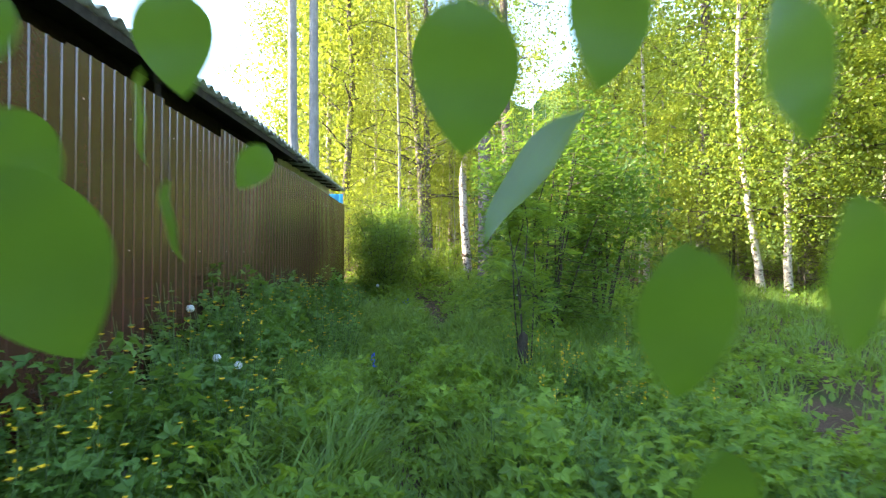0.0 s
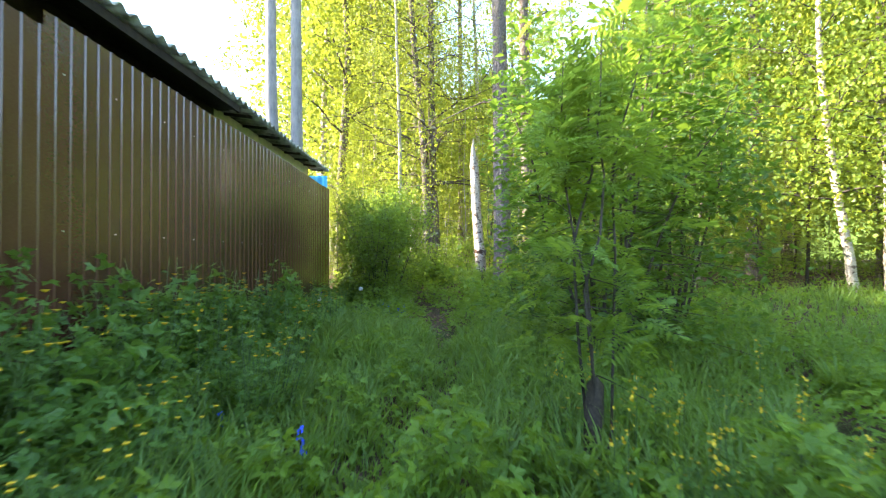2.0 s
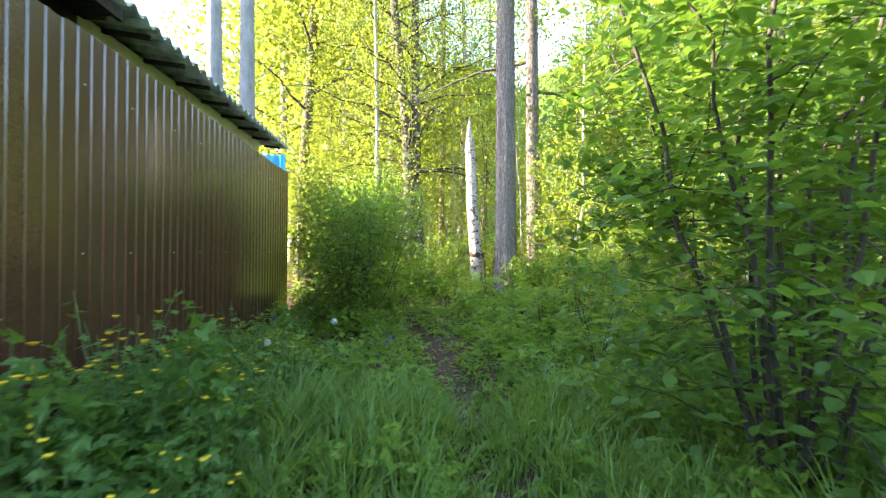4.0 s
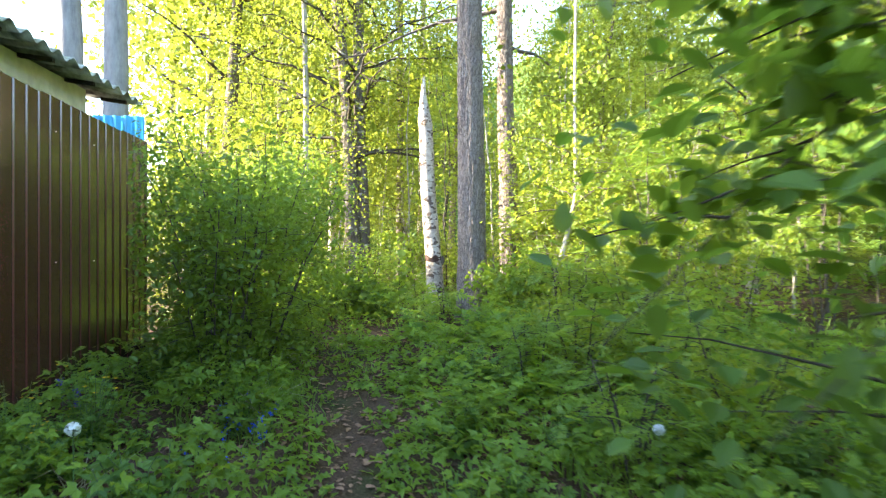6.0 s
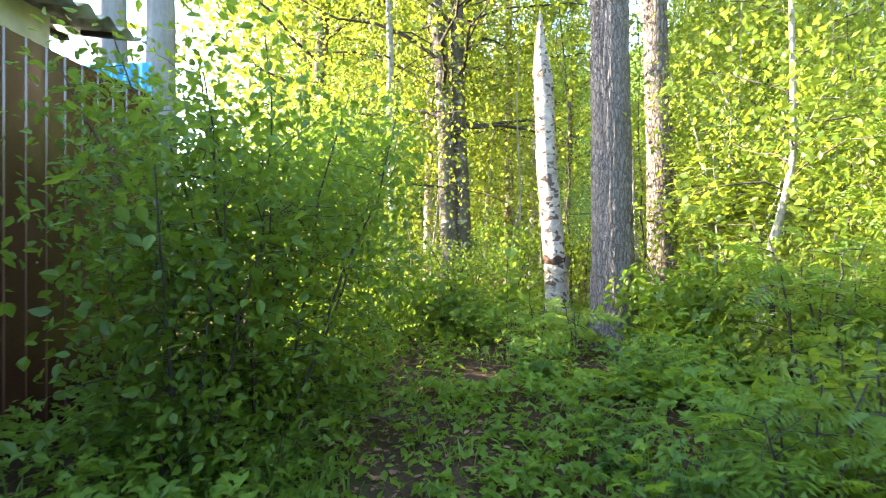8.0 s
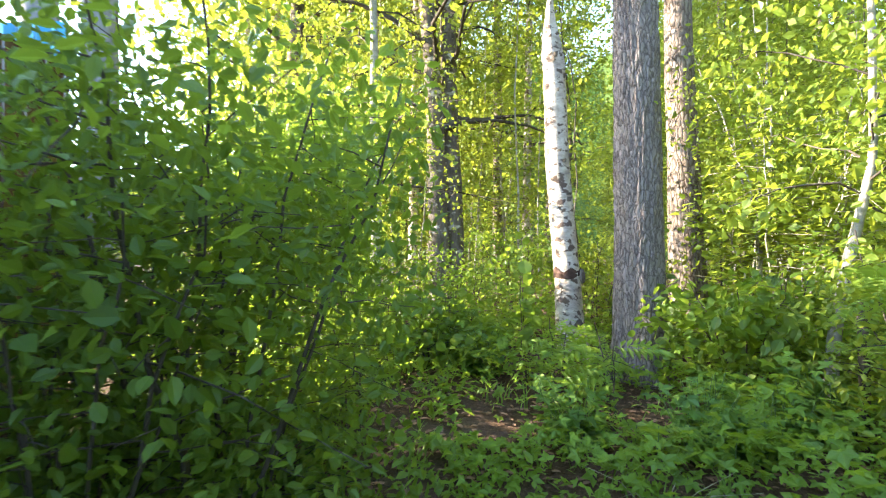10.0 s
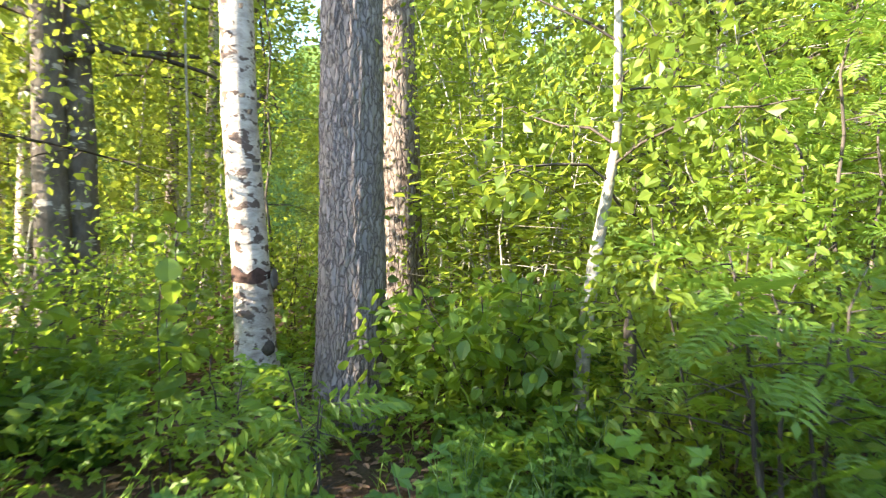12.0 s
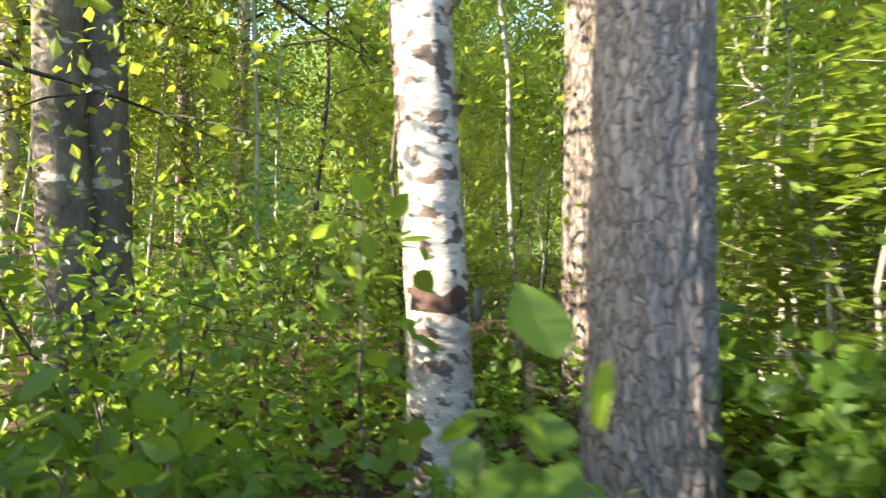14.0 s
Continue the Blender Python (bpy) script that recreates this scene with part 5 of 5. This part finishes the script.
def dandelion(at, h):
    x, y = at
    t = thing("dandelion", "dandelion with a round white seed head on a thin stalk", "plant", "dandelions", (x, y, ground_z(x, y)))
    b = Build()
    b.tube([(0, 0, 0), (0.01, 0, h * 0.5), (0.0, 0.01, h)], [0.003, 0.003, 0.002], 6)
    part("stalk", b.mesh("stalk", STEM), t)
    b = Build()
    r = np.random.default_rng(int(h * 1000))
    for _ in range(130):
        d = r.normal(size=3)
        d /= np.linalg.norm(d)
        q = np.cross(d, (0.3, 0.5, 0.8)) * 0.005
        w = np.cross(d, q)
        e = np.array([0, 0.01, h]) + d * 0.028
        b.add([(0, 0.01, h), e + q, e - q], [(0, 1, 2)])
        b.add([e + q, e + w, e - q, e - w], [(0, 1, 2, 3)])
    part("seed_head", b.mesh("seed_head", WHITE_FLUFF, False), t)


for x, y, h in ((-1.25, 3.92, 0.98), (-0.98, 3.72, 0.72), (-0.85, 3.75, 0.66), (-1.52, 3.45, 0.5), (-0.55, 2.35, 0.42), (-0.75, 2.6, 0.3), (-1.1, 2.9, 0.3), (1.95, 9.9, 0.4), (-1.0, 9.2, 0.5), (-0.55, 9.6, 0.62)):
    dandelion((x, y), h)


def flower_spike(at, h, mat, name, label, n=30):
    x, y = at
    t = thing(name, label, "plant", "blue flowers", (x, y, ground_z(x, y)))
    b = Build()
    b.tube([(0, 0, 0), (0.01, 0, h)], [0.003, 0.002], 5)
    part("stalk", b.mesh("stalk", STEM), t)
    r = np.random.default_rng(int((x + 9) * 991))
    b = Build()
    c = np.stack([r.normal(size=n) * 0.012, r.normal(size=n) * 0.012, h - r.random(n) * h * 0.35], 1)
    b.many(*SHAPES["far"], leaf_mats(c, np.full(n, 0.017 if mat is not YELLOW else 0.023), 0.2, r))
    part("blossom", b.mesh("blossom", mat, False), t)


for _ in range(26):
    flower_spike((rr.uniform(-1.3, -0.65), rr.uniform(4.6, 6.3)), rr.uniform(0.15, 0.3), VIOLET if rr.random() < 0.6 else BLUE, "bugle_flower", "low violet-blue flower spike among herbs")
flower_spike((-0.1, 5.1), 0.42, BLUE, "cornflower", "single bright blue flower on a thin stalk")
for x, y in ((-1.42, 11.1), (-1.22, 10.9)):
    flower_spike((x, y), 0.35, VIOLET, "lupin_flower", "dark violet-blue upright flower spike", 60)
for _ in range(22):
    flower_spike((rr.uniform(-0.45, -0.05), rr.uniform(10.4, 11.2)), rr.uniform(0.10, 0.2), BLUE, "forget_me_not", "tiny light blue flowers in a low cluster", 12)

for k in range(43):
    if k < 34:
        x, y, h = rr.uniform(1.3, 2.7), rr.uniform(3.9, 6.3), rr.uniform(0.42, 0.62)
    else:
        x, y, h = rr.uniform(-1.5, -0.8), rr.uniform(2.2, 7.5), rr.uniform(0.85, 1.02)
    flower_spike((x, y), h, YELLOW, "buttercup", "thin stalk with small yellow blossoms among herbs", 9)

# dry stalks and twigs
for (x, y, n, sd) in ((-0.32, 12.0, 22, 1), (-0.9, 10.3, 10, 2), (-0.2, 11.2, 12, 3), (1.2, 12.4, 8, 4)):
    b = Build()
    r = np.random.default_rng(700 + sd)
    for _ in range(n):
        a, ln = r.uniform(0, 6.28), r.uniform(0.15, 0.38)
        b.tube([(r.normal() * 0.05, r.normal() * 0.05, 0.0), (math.cos(a) * ln * 0.5, math.sin(a) * ln * 0.5, 0.12 + 0.1 * r.random()), (math.cos(a) * ln, math.sin(a) * ln, 0.10 + 0.2 * r.random())], [0.0025, 0.002, 0.001], 3)
    s = part("dry_stalks", b.mesh("dry_stalks", STRAW))
    s.location = (x, y, ground_z(x, y))
    tagged(s, "small heap of dry straw-coloured stalks on the ground", "dry stalks", kind="stuff")

x, y = G.uniform(-1.6, 4.2, 15000), G.uniform(8.8, 17, 15000)
ok = G.random(len(x)) < 0.35 + 0.65 * bare(x, y)
x, y = x[ok], y[ok]
b = Build()
b.many(*SHAPES["blade"], leaf_mats(np.stack([x, y, ground_arr(x, y) + 0.008 + 0.012 * G.random(len(x))], 1), 0.045 * (0.5 + G.random(len(x))), 0.86, G))
tagged(part("leaf_litter", b.mesh("leaf_litter", LITTER, False)), "brown dead leaves lying on the forest floor", "leaf litter", kind="stuff")
b = Build()
for _ in range(260):
    x, y, a, ln = G.uniform(-1.2, 3.2), G.uniform(9, 15.5), G.uniform(0, 6.28), G.uniform(0.06, 0.3)
    z = ground_z(x, y) + 0.012
    b.tube([(x, y, z), (x + math.cos(a) * ln, y + math.sin(a) * ln, z + 0.02 * G.random())], [0.003, 0.0015], 3)
tagged(part("fallen_twigs", b.mesh("fallen_twigs", TWIG)), "thin dark twigs scattered on the forest floor", "twigs", kind="stuff")


# ---------------- the leafy twig at the start ----------------
def start_twig():
    """Broad leaves hanging close in front of where the walk begins."""
    t = thing("overhanging_branch", "leafy bough with broad translucent green leaves hanging at head height", "branch", at=(0.47, 0.16, 1.18))
    r = np.random.default_rng(3)
    # across, ahead, up, size, turn in its plane, tilt
    leaves = [(0.02, 0.40, 0.195, 0.125, 180, 8), (0.125, 0.38, 0.215, 0.10, 175, 12), (0.255, 0.40, 0.20, 0.13, 205, 15), (0.115, 0.42, 0.115, 0.14, 135, 75),
              (-0.30, 0.36, 0.06, 0.155, 200, 20), (-0.215, 0.42, 0.21, 0.09, 190, 25), (-0.33, 0.40, 0.20, 0.08, 160, 30), (-0.24, 0.44, 0.15, 0.08, 170, 65),
              (-0.22, 0.44, 0.06, 0.07, 180, 75), (-0.37, 0.45, 0.12, 0.08, 215, 30), (0.185, 0.40, 0.01, 0.13, 182, 6), (0.325, 0.42, 0.05, 0.15, 195, 20),
              (0.19, 0.36, -0.13, 0.10, 180, 15), (-0.16, 0.50, 0.10, 0.05, 150, 40), (0.36, 0.40, 0.15, 0.10, 185, 20)]
    m2 = []
    for ax, ay, az, s, turn, tilt in leaves:
        edge = tilt if tilt > 60 else 0
        m = Matrix.Translation((ax, ay, az)) @ Matrix.Rotation(radians(0 if edge else tilt), 4, "Z") @ Matrix.Rotation(radians(90), 4, "X") @ Matrix.Rotation(radians(turn), 4, "Z") @ Matrix.Rotation(radians(edge), 4, "Y") @ Matrix.Diagonal((s * 0.82, s * 0.95, s, 1))
        b = Build()
        b.many(*SHAPES["broad"], np.array(m)[None, :3, :])
        part("leaf", b.mesh("leaf", NEAR_LEAF, True), t)
        m2.append((ax, ay, az))
    for pts in (((1.6, 0.9, 1.3), (0.6, 0.55, 0.55), (0.26, 0.42, 0.30), (0.02, 0.41, 0.23), (-0.21, 0.43, 0.26), (-0.34, 0.42, 0.22)),
                ((-0.21, 0.43, 0.26), (-0.23, 0.44, 0.14), (-0.22, 0.44, 0.06)), ((-0.34, 0.42, 0.22), (-0.37, 0.43, 0.13), (-0.30, 0.36, 0.06))):
        b = Build()
        b.tube(pts, np.linspace(0.003 if len(pts) > 5 else 0.001, 0.0008, len(pts)), 5)
        part("twig", b.mesh("twig", TWIG), t)


start_twig()
